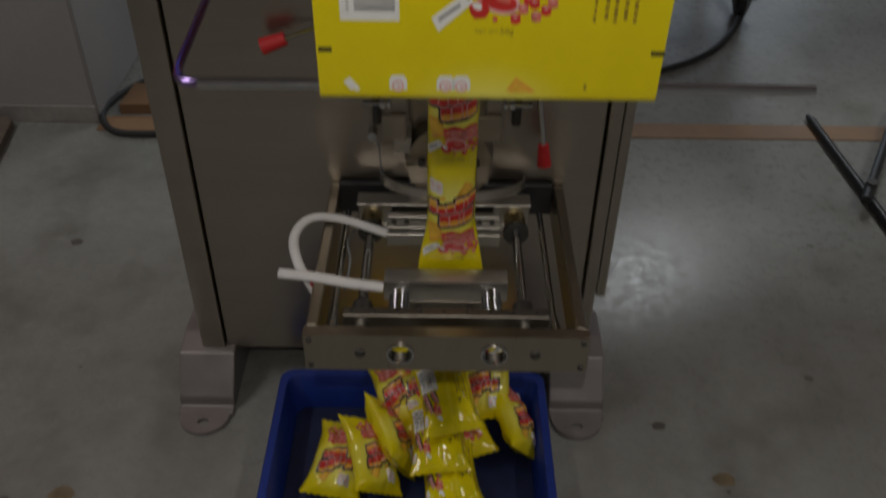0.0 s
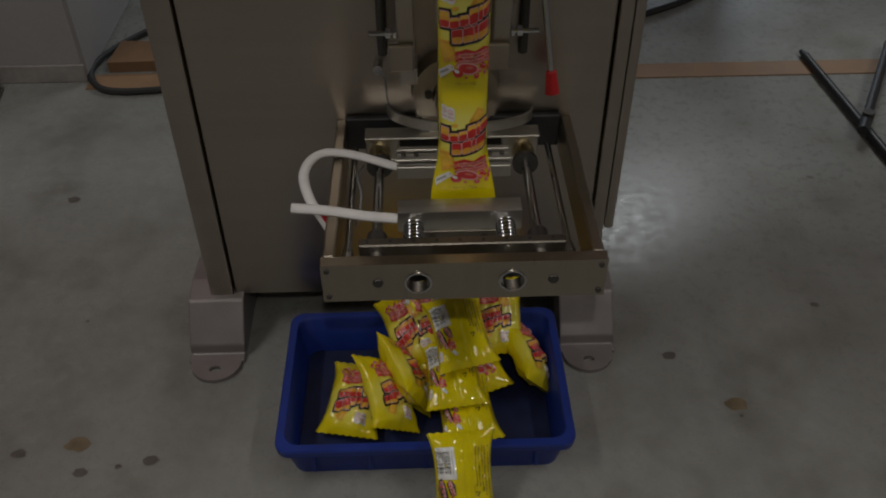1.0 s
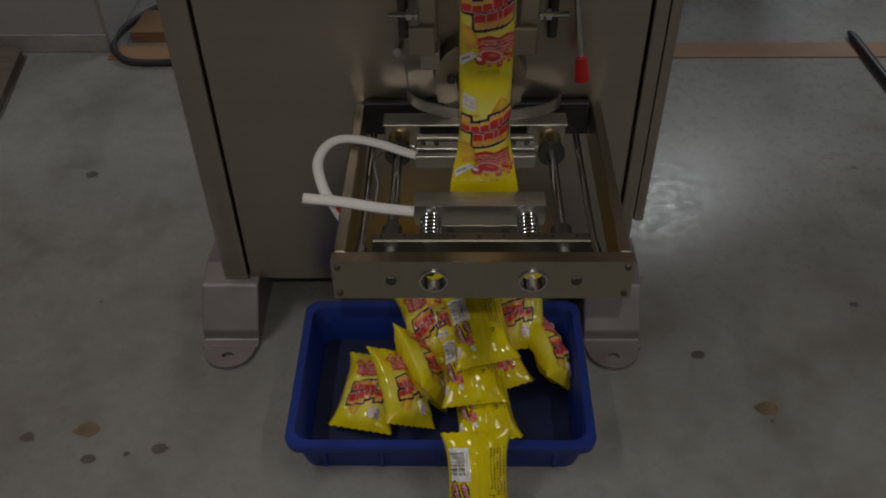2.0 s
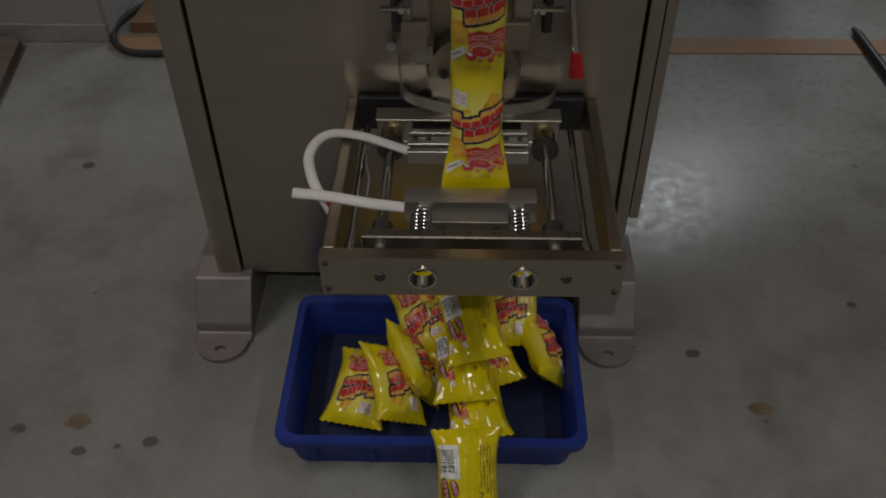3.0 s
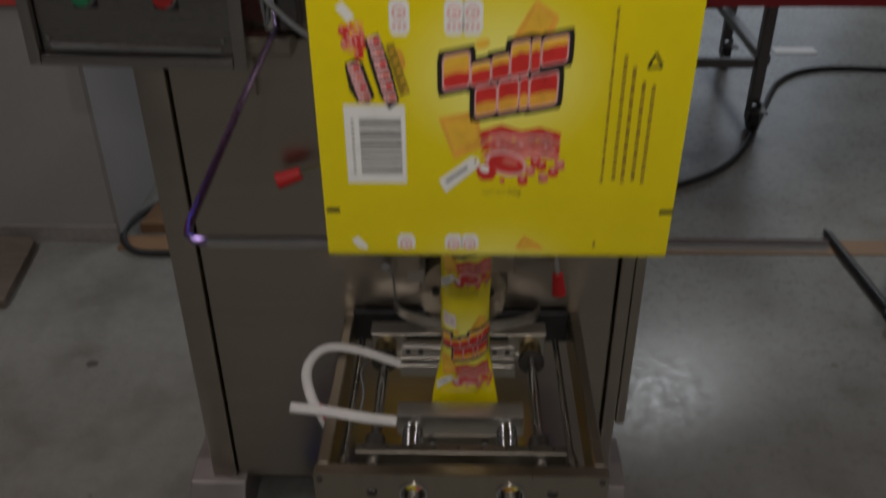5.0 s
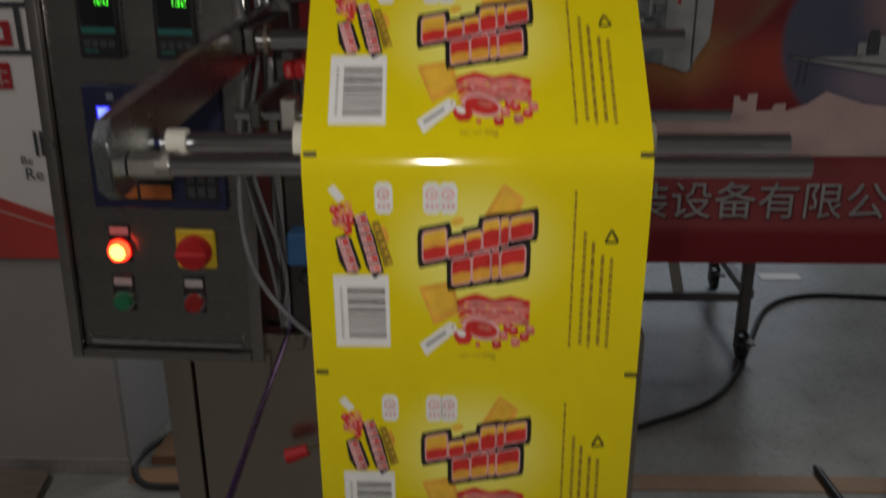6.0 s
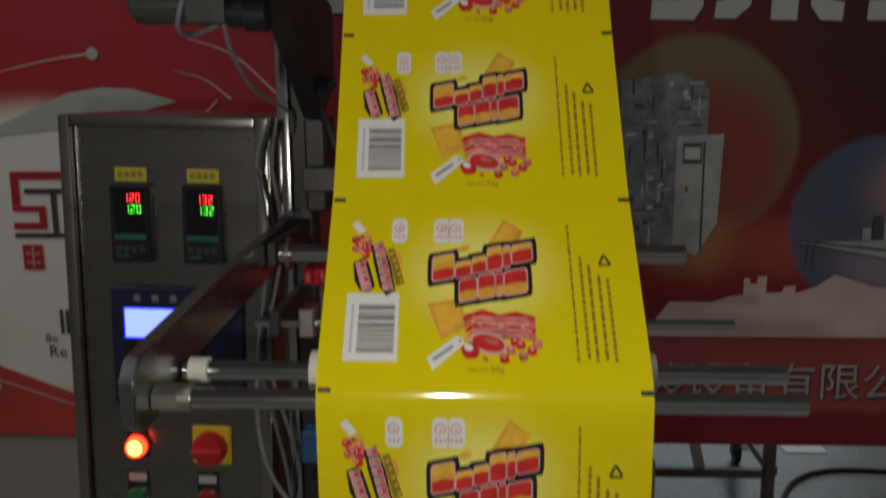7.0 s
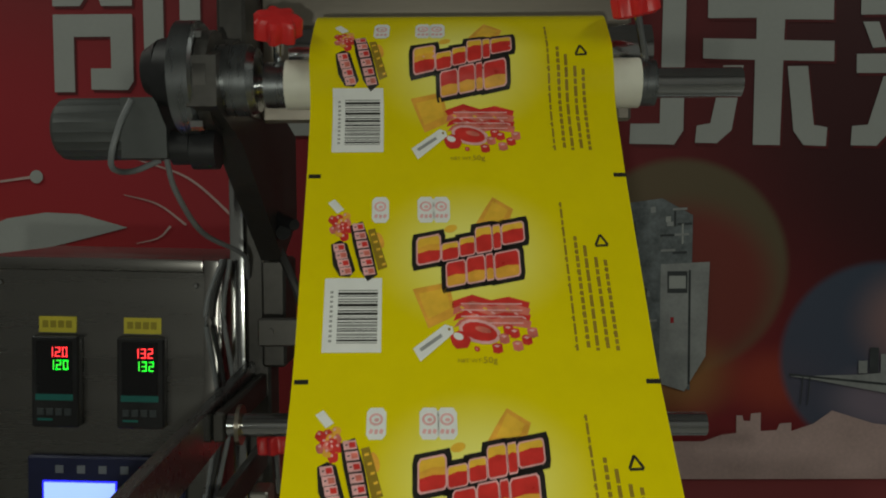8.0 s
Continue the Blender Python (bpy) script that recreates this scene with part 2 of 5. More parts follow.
def part(name, bm, material, parent=None, label="", smooth=True):
    me = bpy.data.meshes.new(name)
    bmesh.ops.recalc_face_normals(bm, faces=bm.faces)
    if smooth:
        for f in bm.faces:
            f.smooth = True
        for e in bm.edges:
            if len(e.link_faces) == 2 and e.calc_face_angle(0) > 0.6:
                e.smooth = False
    bm.to_mesh(me)
    bm.free()
    for m in material if isinstance(material, (list, tuple)) else [material]:
        me.materials.append(m)
    ob = new(name, me)
    under(ob, parent)
    if label:
        ob["label"] = label
    return ob


def under(ob, parent):
    ob.parent = parent
    if parent is not None and parent.type == "EMPTY":
        ob.matrix_parent_inverse = Matrix.Translation(-parent.location)


def B():
    return bmesh.new()


def empty(name, label, category, at=(0, 0, 0), group="", kind=""):
    ob = new(name)
    ob.location = at
    ob.empty_display_size = 0.05
    return tagged(ob, label, category, group, kind)


def structure(name, bm, material, label, smooth=False):
    return tagged(part(name, bm, material, None, label, smooth), kind="structure")


# ---- the hall ----
structure("floor", box(B(), -5, 6, -4, 7, -0.1, 0), FLOOR, "worn grey-green painted concrete factory floor")
structure("floor_line", box(B(), -0.9, 6, 0.865, 0.935, -0.001, 0.003), LINE, "worn brown painted line on the concrete floor")
# walls and ceiling out of view, added to bounce light and reflect in the steel
structure("wall_left", box(B(), -5.15, -5, -4, 7, 0, 4), WALL_FAR, "plain grey hall wall")
structure("wall_right", box(B(), 6, 6.15, -4, 7, 0, 4), WALL_FAR, "plain grey hall wall")
structure("wall_behind", box(B(), -5, 6, -4.15, -4, 0, 4), WALL_FAR, "plain grey hall wall")
bm = B()
box(bm, -5, -0.3, 7, 7.15, 0, 4), box(bm, 3.5, 6, 7, 7.15, 0, 4)
box(bm, -0.3, 3.5, 7, 7.15, 0, 0.95), box(bm, -0.3, 3.5, 7, 7.15, 2.85, 4)
structure("wall_rear", bm, WALL_FAR, "grey hall wall with a wide window opening")
structure("ceiling", box(B(), -5, 6, -4, 7, 4, 4.12), CEIL, "plain grey hall ceiling")
structure("baseboard", box(B(), -2.6, -0.9035, 0.9035, 0.9095, 0, 0.05, 0.002), SCUFF, "scuffed grey skirting at the foot of the pillar")
bm = B()
box(bm, -2.6, -0.903, 0.91, 1.9, 0, 3.4, 0.008)
structure("wall_pillar", bm, WALL, "white painted masonry pillar with scuffed base")

# ---- the film, its path and its printing ----
FILM_X, FILM_W, REPEAT = 0.028, 0.243, 0.170


def art_polygons():
    """The design of one repeat, as (part, ink, outline, height) in metres: u across from the middle, v up from the lower mark."""
    out = []
    now = [""]

    def part_of(name):
        now[0] = name

    def P(ink, pts, h):
        up = 0 if min(y for _, y in pts) > 855 else 15
        out.append((now[0], ink, [((x - 865) / 595 * FILM_W, (870 + up - y) / 375 * REPEAT) for x, y in pts], h))

    def ell(ink, cx, cy, rx, ry, h, n=14, turn=0.0, wob=0.0):
        c, s = math.cos(turn), math.sin(turn)
        pts = []
        for k in range(n):
            a = 2 * math.pi * k / n
            q = 1 + wob * math.sin(k * 2.4)
            x, y = rx * math.cos(a) * q, ry * math.sin(a) * q
            pts.append((cx + c * x - s * y, cy + s * x + c * y))
        P(ink, pts, h)

    def bar(ink, x0, y0, x1, y1, w, h):
        dx, dy = x1 - x0, y1 - y0
        d = math.hypot(dx, dy)
        nx, ny = -dy / d * w / 2, dx / d * w / 2
        P(ink, [(x0 + nx, y0 + ny), (x1 + nx, y1 + ny), (x1 - nx, y1 - ny), (x0 - nx, y0 - ny)], h)

    # register marks on both edges
    part_of("register_mark_a")
    bar(K_BLACK, 571, 866, 594, 866, 8, 1)
    part_of("register_mark_b")
    bar(K_BLACK, 1140, 866, 1164, 866, 8, 1)
    # crisps, rashers, dip, red cubes and the white tag
    part_of("crisp_picture")
    P(K_ORANGE, [(912, 550), (948, 574), (934, 612), (878, 604), (896, 574)], 1)
    P(K_GOLD, [(912, 558), (938, 576), (926, 600), (892, 596), (902, 578)], 2)
    part_of("food_picture")
    P(K_ORANGE, [(764, 724), (826, 712), (838, 770), (790, 792)], 1)
    P(K_GOLD, [(774, 732), (822, 722), (828, 758), (790, 776)], 2)
    for k in range(4):
        y = 746 + k * 11
        P(K_MEAT if k % 2 else K_RED, [(830 + k * 4, y), (866, y - 12), (898, y - 2), (928, y - 8), (964, y + 2), (960, y + 14), (920, y + 8), (896, y + 14), (860, y + 2), (832, y + 12)], 1 + k % 2)
        bar(K_PINK, 846, y + 4, 950, y + 5, 2.2, 3)
    for k in range(9):
        ell(K_PINK if k % 3 else K_GOLD, 848 + k * 13, 757 + (k * 7) % 19, 4.5, 1.8, 3, 8, 0.5)
    ell(K_PINK, 876, 798, 36, 20, 4, 14, 0.25), ell(K_RED, 876, 798, 30, 15, 5, 14, 0.25), ell(K_MEAT, 882, 795, 14, 5, 6, 12, 0.25)
    ell(K_RED, 843, 812, 17, 15, 5, 12, 0.4, 0.08), ell(K_WHITE, 840, 806, 9, 6, 6, 10, 0.4)
    for i, (cx, cy) in enumerate(((916, 810), (934, 801), (954, 812), (938, 822), (904, 826), (870, 827), (964, 800), (924, 795))):
        z = 9 if cx > 900 else 5
        P(K_RED if i % 3 else K_MEAT, [(cx - z, cy - z + 3), (cx - 2, cy - z), (cx + z - 1, cy - z + 2), (cx + z, cy + z - 3), (cx + 1, cy + z), (cx - z + 2, cy + z - 2)], 4 + i * 0.1)
        P(K_PINK, [(cx - z + 3, cy - z + 5), (cx - 1, cy - z + 3), (cx + z - 4, cy - z + 5), (cx, cy - z + 8)], 6)
    P(K_WHITE, [(764, 826), (818, 786), (830, 790), (833, 800), (776, 848)], 7)
    bar(K_GREY, 776, 829, 812, 804, 6, 8)
    ell(K_BROWN, 825, 794, 2.5, 2.5, 8, 8)
    # the name: two slanted rows of rounded blocks in a dark outline, gold melting into red
    part_of("name_plate")
    ell(K_GOLD, 833, 612, 12, 7, 1, 12, -0.3)

    def block(x0, x1, top, low, up_ink, mid_ink, low_ink):
        w, h, c = (x1 - x0) / 2, low - top, (x0 + x1) / 2
        def q(px, f):
            return (c + px * w, top + f * h - 0.2 * px * w)
        mx, my = 1 + 9 / w, 9 / h
        P(K_BLACK, [q(-mx, 0.08), q(-0.9 * mx, -my), q(0.9 * mx, -my), q(mx, 0.08), q(mx, 0.94), q(0.9 * mx, 1 + my), q(-0.9 * mx, 1 + my), q(-mx, 0.94)], 2)
        P(K_PINK, [q(-1.06, 0.10), q(-0.86, -0.03), q(0.86, -0.03), q(1.06, 0.10), q(1.06, 0.92), q(0.86, 1.03), q(-0.86, 1.03), q(-1.06, 0.92)], 3)
        P(up_ink, [q(-0.94, 0.14), q(-0.78, 0.03), q(0.78, 0.03), q(0.94, 0.14), q(0.94, 0.36), q(0, 0.30), q(-0.94, 0.38)], 4)
        P(mid_ink, [q(-0.94, 0.38), q(0, 0.30), q(0.94, 0.36), q(0.94, 0.60), q(0, 0.53), q(-0.94, 0.58)], 4)
        P(low_ink, [q(-0.94, 0.58), q(0, 0.53), q(0.94, 0.60), q(0.94, 0.88), q(0.78, 0.97), q(-0.78, 0.97), q(-0.94, 0.88)], 4)
    for x0, x1, top, low in ((772, 814, 627, 677), (816, 846, 639, 671), (848, 875, 629, 663), (877, 906, 609, 657), (908, 922, 606, 651), (924, 964, 602, 640)):
        block(x0, x1, top, low, K_GOLD, K_ORANGE if x0 < 815 else K_RED, K_RED)
    for x0, x1, top, low in ((823, 857, 674, 718), (859, 891, 665, 712), (893, 906, 661, 708), (908, 952, 656, 704)):
        block(x0, x1, top, low, K_RED, K_RED, K_ORANGE)
    # pale badges with pink strokes
    for name, xs in (("badge", (789, 817)), ("small_badge", (706,))):
        part_of(name)
        for x in xs:
            P(K_WHITE, [(x - 15, 556), (x - 9, 549), (x + 10, 549), (x + 16, 557), (x + 16, 592), (x + 10, 600), (x - 10, 600), (x - 15, 592)], 1)
            ell(K_PINK, x, 568, 11, 10, 2), ell(K_WHITE, x, 568, 7.5, 6.5, 3), ell(K_PINK, x + 1, 569, 4, 3, 4, 8)
            for k in range(3):
                bar(K_PINK, x - 10 + 8 * k, 586 + k % 2, x - 5 + 8 * k, 588, 7, 2)
    # small turned name beside a heap of red crisps
    part_of("side_name")
    for k in range(13):
        a = k * 2.4
        r = 3.2 + 1.35 * k
        ell((K_RED, K_MEAT, K_ORANGE, K_RED)[k % 4], 637 + r * math.cos(a), 606 + 1.25 * r * math.sin(a), 8, 9, 3 - k * 0.1, 9, a, 0.12)
        ell(K_PINK, 635 + r * math.cos(a), 603 + 1.25 * r * math.sin(a), 2.6, 2.0, 3.2, 7, a)
    P(K_WHITE, [(610, 561), (622, 553), (640, 574), (628, 582)], 3.5)
    P(K_BLACK, [(619, 642), (634, 634), (648, 640), (664, 690), (654, 702), (636, 700), (624, 680)], 4)
    P(K_BLACK, [(652, 606), (674, 597), (690, 640), (703, 698), (686, 710), (672, 690), (658, 640)], 4)
    for n, x, y, dx, dy, w in ((6, 667, 609, 4.2, 16.6, 11.5), (4, 634, 648, 4.4, 14.6, 11.5)):
        for k in range(n):
            cx, cy = x + dx * k, y + dy * k
            P(K_PINK, [(cx - w, cy - 6.5), (cx + w - 3, cy - 8.5), (cx + w, cy + 5), (cx - w + 3, cy + 7.5)], 5)
            P(K_MEAT if k % 2 else K_RED, [(cx - w * 0.2, cy - 4.5), (cx + w - 4, cy - 5.5), (cx + w - 2, cy + 2.5), (cx, cy + 4)], 6)
            bar(K_BLACK, cx - 7, cy, cx - 3.5, cy - 0.5, 2.0, 7)
    P(K_BROWN, [(684, 614), (697, 611), (720, 684), (704, 690)], 4)
    for k in range(5):
        bar(K_GOLD, 690 + k * 5.2, 624 + k * 14, 697 + k * 5.0, 622 + k * 14, 4, 5)
    ell(K_ORANGE, 706, 634, 7, 16, 1, 10, -0.3)
    # barcode
    part_of("barcode")
    P(K_WHITE, [(612, 704), (711, 704), (711, 832), (612, 832)], 1)
    y, k = 725.0, 0
    while y < 816:
        w = (2.2, 4.4, 1.6, 3.2, 2.0, 5.0, 1.8)[k % 7]
        bar(K_BLACK if k % 3 else K_GREY, 636, y + w / 2, 704, y + w / 2, w, 2)
        y += w + (2.2, 1.6, 3.0, 1.8)[k % 4]
        k += 1
    for k in range(11):
        bar(K_GREY, 625, 727 + k * 8.4, 625, 731 + k * 8.4, 5, 2)
    # upright lines of small print, cut into words, and the recycling triangle
    part_of("small_print")
    for i, (x, top) in enumerate(((1036, 561), (1055, 628), (1070, 645), (1087, 667), (1103, 672))):
        yy = top
        while yy < 826:
            ln = 7 + (i * 7 + int(yy) * 3) % 15
            bar(K_BROWN, x + (yy - 830) * 0.005, yy, x + (yy + ln - 830) * 0.005, min(yy + ln, 830), 6.0 if i else 4.0, 1)
            if (int(yy) + i) % 3 == 0:
                bar(K_BROWN, x - 3, yy + 3, x - 3, yy + 5.5, 3, 1)
            yy += ln + 3.0
    part_of("recycling_mark")
    for a, b in (((1089, 645), (1099, 625)), ((1099, 625), (1111, 644)), ((1111, 645), (1089, 646))):
        bar(K_BLACK, *a, *b, 4.2, 2)
    return out


def text_flat(words, size):
    """Outline faces of a line of the built-in font, centred, as (points, triangles)."""
    cu = bpy.data.curves.new("words", "FONT")
    cu.body, cu.size, cu.align_x, cu.align_y, cu.resolution_u = words, size, "CENTER", "CENTER", 2
    ob = bpy.data.objects.new("words", cu)
    scene.collection.objects.link(ob)
    dg = bpy.context.evaluated_depsgraph_get()
    me = bpy.data.meshes.new_from_object(ob.evaluated_get(dg))
    pts = [tuple(v.co) for v in me.vertices]
    faces = [tuple(f.vertices) for f in me.polygons]
    bpy.data.objects.remove(ob), bpy.data.meshes.remove(me), bpy.data.curves.remove(cu)
    return pts, faces


def art_mesh():
    """The design cut fine enough to follow a curved film: for each printed part its points (u, v, height) and (triangle, ink)."""
    groups = {}
    for name, ink, poly, h in art_polygons():
        groups.setdefault(name, []).append((ink, [(u, v, h) for u, v in poly], None))
    for words, size, x, y in (("NET WT:", 0.0042, 858, 847), ("50g", 0.0068, 891, 846)):
        pts, faces = text_flat(words, size)
        off = ((x - 865) / 595 * FILM_W, (885 - y) / 375 * REPEAT)
        groups.setdefault("weight_text", []).append((K_BROWN, [(q[0] + off[0], q[1] + off[1], 8) for q in pts], faces))
    done = {}
    for name, polys in groups.items():
        bm = B()
        for ink, pts, faces in polys:
            vs = [bm.verts.new(q) for q in pts]
            for tri in faces or tessellate_polygon([[Vector((u, v, 0)) for u, v, _ in pts]]):
                try:
                    bm.faces.new([vs[i] for i in tri]).material_index = ink
                except ValueError:
                    pass
        for _ in range(4):
            es = [e for e in bm.edges if e.calc_length() > 0.0055 and abs(e.verts[0].co.z - e.verts[1].co.z) < 0.5]
            bmesh.ops.subdivide_edges(bm, edges=es, cuts=1)
            bmesh.ops.triangulate(bm, faces=[f for f in bm.faces if len(f.verts) > 3])
        bm.verts.index_update()
        done[name] = ([tuple(v.co) for v in bm.verts], [(tuple(v.index for v in f.verts), f.material_index) for f in bm.faces])
        bm.free()
    return done


ART = art_mesh()


def printed(place, parent, keep=None):
    """The design laid on a surface, each printed part a mesh: place(u, v, height) gives the point in the parent's space; keep(u, v) says which part of it shows."""
    for name, (pts, tris) in ART.items():
        use = [(t, k) for t, k in tris if keep is None or all(keep(pts[i][0], pts[i][1]) for i in t)]
        if not use:
            continue
        me = bpy.data.meshes.new(name)
        ids = sorted({i for t, _ in use for i in t})
        back = {i: j for j, i in enumerate(ids)}
        me.from_pydata([place(pts[i][0], pts[i][1], pts[i][2] * 0.00008 + 0.00012) for i in ids], [], [tuple(back[i] for i in t) for t, _ in use])
        inks = sorted({k for _, k in use})
        for k in inks:
            me.materials.append(INKS[k])
        me.polygons.foreach_set("material_index", [inks.index(k) for _, k in use])
        me.polygons.foreach_set("use_smooth", [True] * len(use))
        under(new(name.removesuffix("_a").removesuffix("_b"), me), parent)


def profile(points, r=0.012, n=7):
    """A polyline in (y, z) with its corners rounded."""
    ps = [Vector(p) for p in points]
    out = [ps[0]]
    for a, b, c in zip(ps, ps[1:], ps[2:]):
        d0, d1 = (a - b), (c - b)
        k = min(r, d0.length * 0.45, d1.length * 0.45)
        p, q = b + d0.normalized() * k, b + d1.normalized() * k
        out += [p * (1 - t) ** 2 + b * 2 * t * (1 - t) + q * t * t for t in [i / n for i in range(n + 1)]]
    return out + [ps[-1]]


ROLL_A, ROLL_B, ROLL_T, BAR = (-0.556, 1.272), (-0.493, 1.273), (-0.285, 1.621), (-0.545, 0.908)
FILM_LINE = profile([(-0.188, 1.61), (-0.188, 1.684), (-0.262, 1.684), (-0.312, 1.644), (-0.312, 1.602), (-0.348, 1.543), (-0.440, 1.412), (-0.566, 1.283), (-0.556, 0.903), (-0.545, 0.8985), (-0.42, 0.93), (-0.20, 1.02)], 0.02)
FILM_S = [0.0]
for a, b in zip(FILM_LINE, FILM_LINE[1:]):
    FILM_S.append(FILM_S[-1] + (b - a).length)


def film_at(s):
    """Point and outward normal of the film in (y, z), s metres from its upper end."""
    s = min(max(s, 0), FILM_S[-1] - 1e-6)
    i = max(k for k in range(len(FILM_S) - 1) if FILM_S[k] <= s)
    t = (s - FILM_S[i]) / (FILM_S[i + 1] - FILM_S[i])
    p = FILM_LINE[i].lerp(FILM_LINE[i + 1], t)
    d = (FILM_LINE[i + 1] - FILM_LINE[i]).normalized()
    return p, Vector((d.y, -d.x))


S_MARK = min(range(len(FILM_LINE)), key=lambda i: abs(FILM_LINE[i].y - 1.2755) + 9 * (FILM_LINE[i].x > -0.5))
S_MARK = FILM_S[S_MARK] - 0.006
S_BAR = next(s for s, q in zip(FILM_S, FILM_LINE) if s > S_MARK and q.y < 0.912)


def film_point(u, s, h):
    p, n = film_at(s)
    # the web runs a little askew from the upper roller down to the front rod
    k = min(max((1.64 - p.y) / 0.36, 0), 1)
    return (0.0205 + 0.0115 * k + u, p.x + n.x * h, p.y + n.y * h)


web = empty("packaging_film", "yellow printed snack packaging film running over the rollers", "film", (FILM_X, -0.5, 1.2))
bm = B()
uvl = bm.loops.layers.uv.new("flat")
rows = []
stops = sorted(set(FILM_S + [k * 0.03 for k in range(1, int(FILM_S[-1] / 0.03))]))
for s in stops:
    rows.append((s, [bm.verts.new(film_point(FILM_W * (k / 6 - 0.5), s, 0)) for k in range(7)]))
for (s0, a), (s1, b) in zip(rows, rows[1:]):
    for k in range(6):
        f = bm.faces.new((a[k], a[k + 1], b[k + 1], b[k]))
        f.smooth = True
        for lp, (kk, ss) in zip(f.loops, ((k, s0), (k + 1, s0), (k + 1, s1), (k, s1))):
            lp[uvl].uv = (kk / 6 if kk else 0.001, (S_MARK - ss) / REPEAT + 20)
me = bpy.data.meshes.new("sheet")
bm.normal_update()
bm.to_mesh(me), bm.free()
me.materials.append(FILM)
sheet = new("sheet", me)
under(sheet, web)
for k in range(-3, 3):
    printed(lambda u, v, h, k=k: film_point(u, S_MARK + (k + 1) * REPEAT - v, h), web, lambda u, v, k=k: 0.01 < S_MARK + (k + 1) * REPEAT - v < S_BAR)

# ---- the packaging machine: cabinet, feet and sealing jaws ----
mach = empty("packaging_machine", "stainless steel vertical form-fill-seal packaging machine on cast feet", "machine", (-0.07, 0.1, 0))
bm = B()
box(bm, -0.3785, 0.2385, 0.0, 0.02, 0.085, 0.875, 0.002), box(bm, -0.20, 0.268, 0.0, 0.02, 0.876, 0.985, 0.006, 2)
part("front_plate", bm, STEEL, mach, "brushed stainless steel front plate")
for x0, x1 in ((-0.422, -0.381), (0.241, 0.2615)):
    part("corner_post", box(B(), x0, x1, -0.006, 0.035, 0.085, 0.878, 0.004, 2), STEEL, mach)
part("side_cover", box(B(), 0.262, 0.278, -0.006, 0.035, 0.222, 0.878, 0.004, 2), STEEL, mach)
part("gap_liner", box(B(), -0.40, 0.26, 0.021, 0.03, 0.086, 0.87), BLACK, mach)
bm = B()
box(bm, -0.42, -0.405, 0.036, 0.5, 0.085, 0.875, 0.003), box(bm, 0.262, 0.277, 0.036, 0.5, 0.222, 0.875, 0.003)
box(bm, -0.404, 0.261, 0.486, 0.5, 0.085, 0.875), box(bm, -0.42, 0.277, 0.021, 0.5, 0.8785, 0.888, 0.002), box(bm, -0.404, 0.261, 0.036, 0.485, 0.085, 0.095)
part("housing", bm, STEEL, mach, "stainless steel side and back housing")
bm = B()
box(bm, -0.30, -0.205, -0.035, -0.001, 0.862, 0.886, 0.003), box(bm, -0.27, -0.262, -0.012, -0.001, 0.80, 0.86)
part("ledge_bracket", bm, STEEL_H, mach)


def foot(x):
    bm = B()
    top = [(0.10, 0.092), (0.03, 0.096), (-0.018, 0.088), (-0.068, 0.026), (-0.070, 0.0085), (-0.088, 0.008), (-0.088, 0.0), (-0.05, 0.0), (0.10, 0.0)]
    prism(bm, top, "x", x - 0.048, x + 0.049)
    f = part("cast_foot", bm, CAST, mach, "grey cast foot with a bolt tongue", smooth=False)
    bev = f.modifiers.new("round", "BEVEL")
    bev.width, bev.segments, bev.limit_method = 0.003, 2, "ANGLE"
    bm = B()
    # rounded tongue with a hole, as a ring of quads
    n = 28
    lo, hi, li, hi2 = [], [], [], []
    for k in range(n):
        a = 2 * math.pi * k / n
        px, py = 0.044 * math.cos(a), 0.044 * math.sin(a)
        if py > 0:
            px = 0.044 * max(-1, min(1, 1.6 * math.cos(a)))
        lo.append(bm.verts.new((x + px, -0.089 + py, 0.0))), hi.append(bm.verts.new((x + px, -0.089 + py, 0.008)))
        li.append(bm.verts.new((x + 0.010 * math.cos(a), -0.107 + 0.007 * math.sin(a), 0.0))), hi2.append(bm.verts.new((x + 0.010 * math.cos(a), -0.107 + 0.007 * math.sin(a), 0.008)))
    for k in range(n):
        j = (k + 1) % n
        bm.faces.new((lo[k], lo[j], hi[j], hi[k])), bm.faces.new((hi[k], hi[j], hi2[j], hi2[k])), bm.faces.new((hi2[k], hi2[j], li[j], li[k])), bm.faces.new((li[k], li[j], lo[j], lo[k]))
    part("tongue", bm, CAST, f)
    return f


foot(-0.412), foot(0.243)
bm = B()
box(bm, -0.41, 0.243, 0.40, 0.48, 0.0, 0.085, 0.004)
part("rear_foot", bm, CAST, mach)

# the open jaw frame
Z = 0.445
part("side_bar", box(B(), -0.1695, -0.1545, -0.3165, -0.001, 0.384, Z, 0.002), STEEL_H, mach)
part("side_bar", box(B(), 0.171, 0.186, -0.3165, -0.001, 0.384, Z, 0.002), STEEL_H, mach)


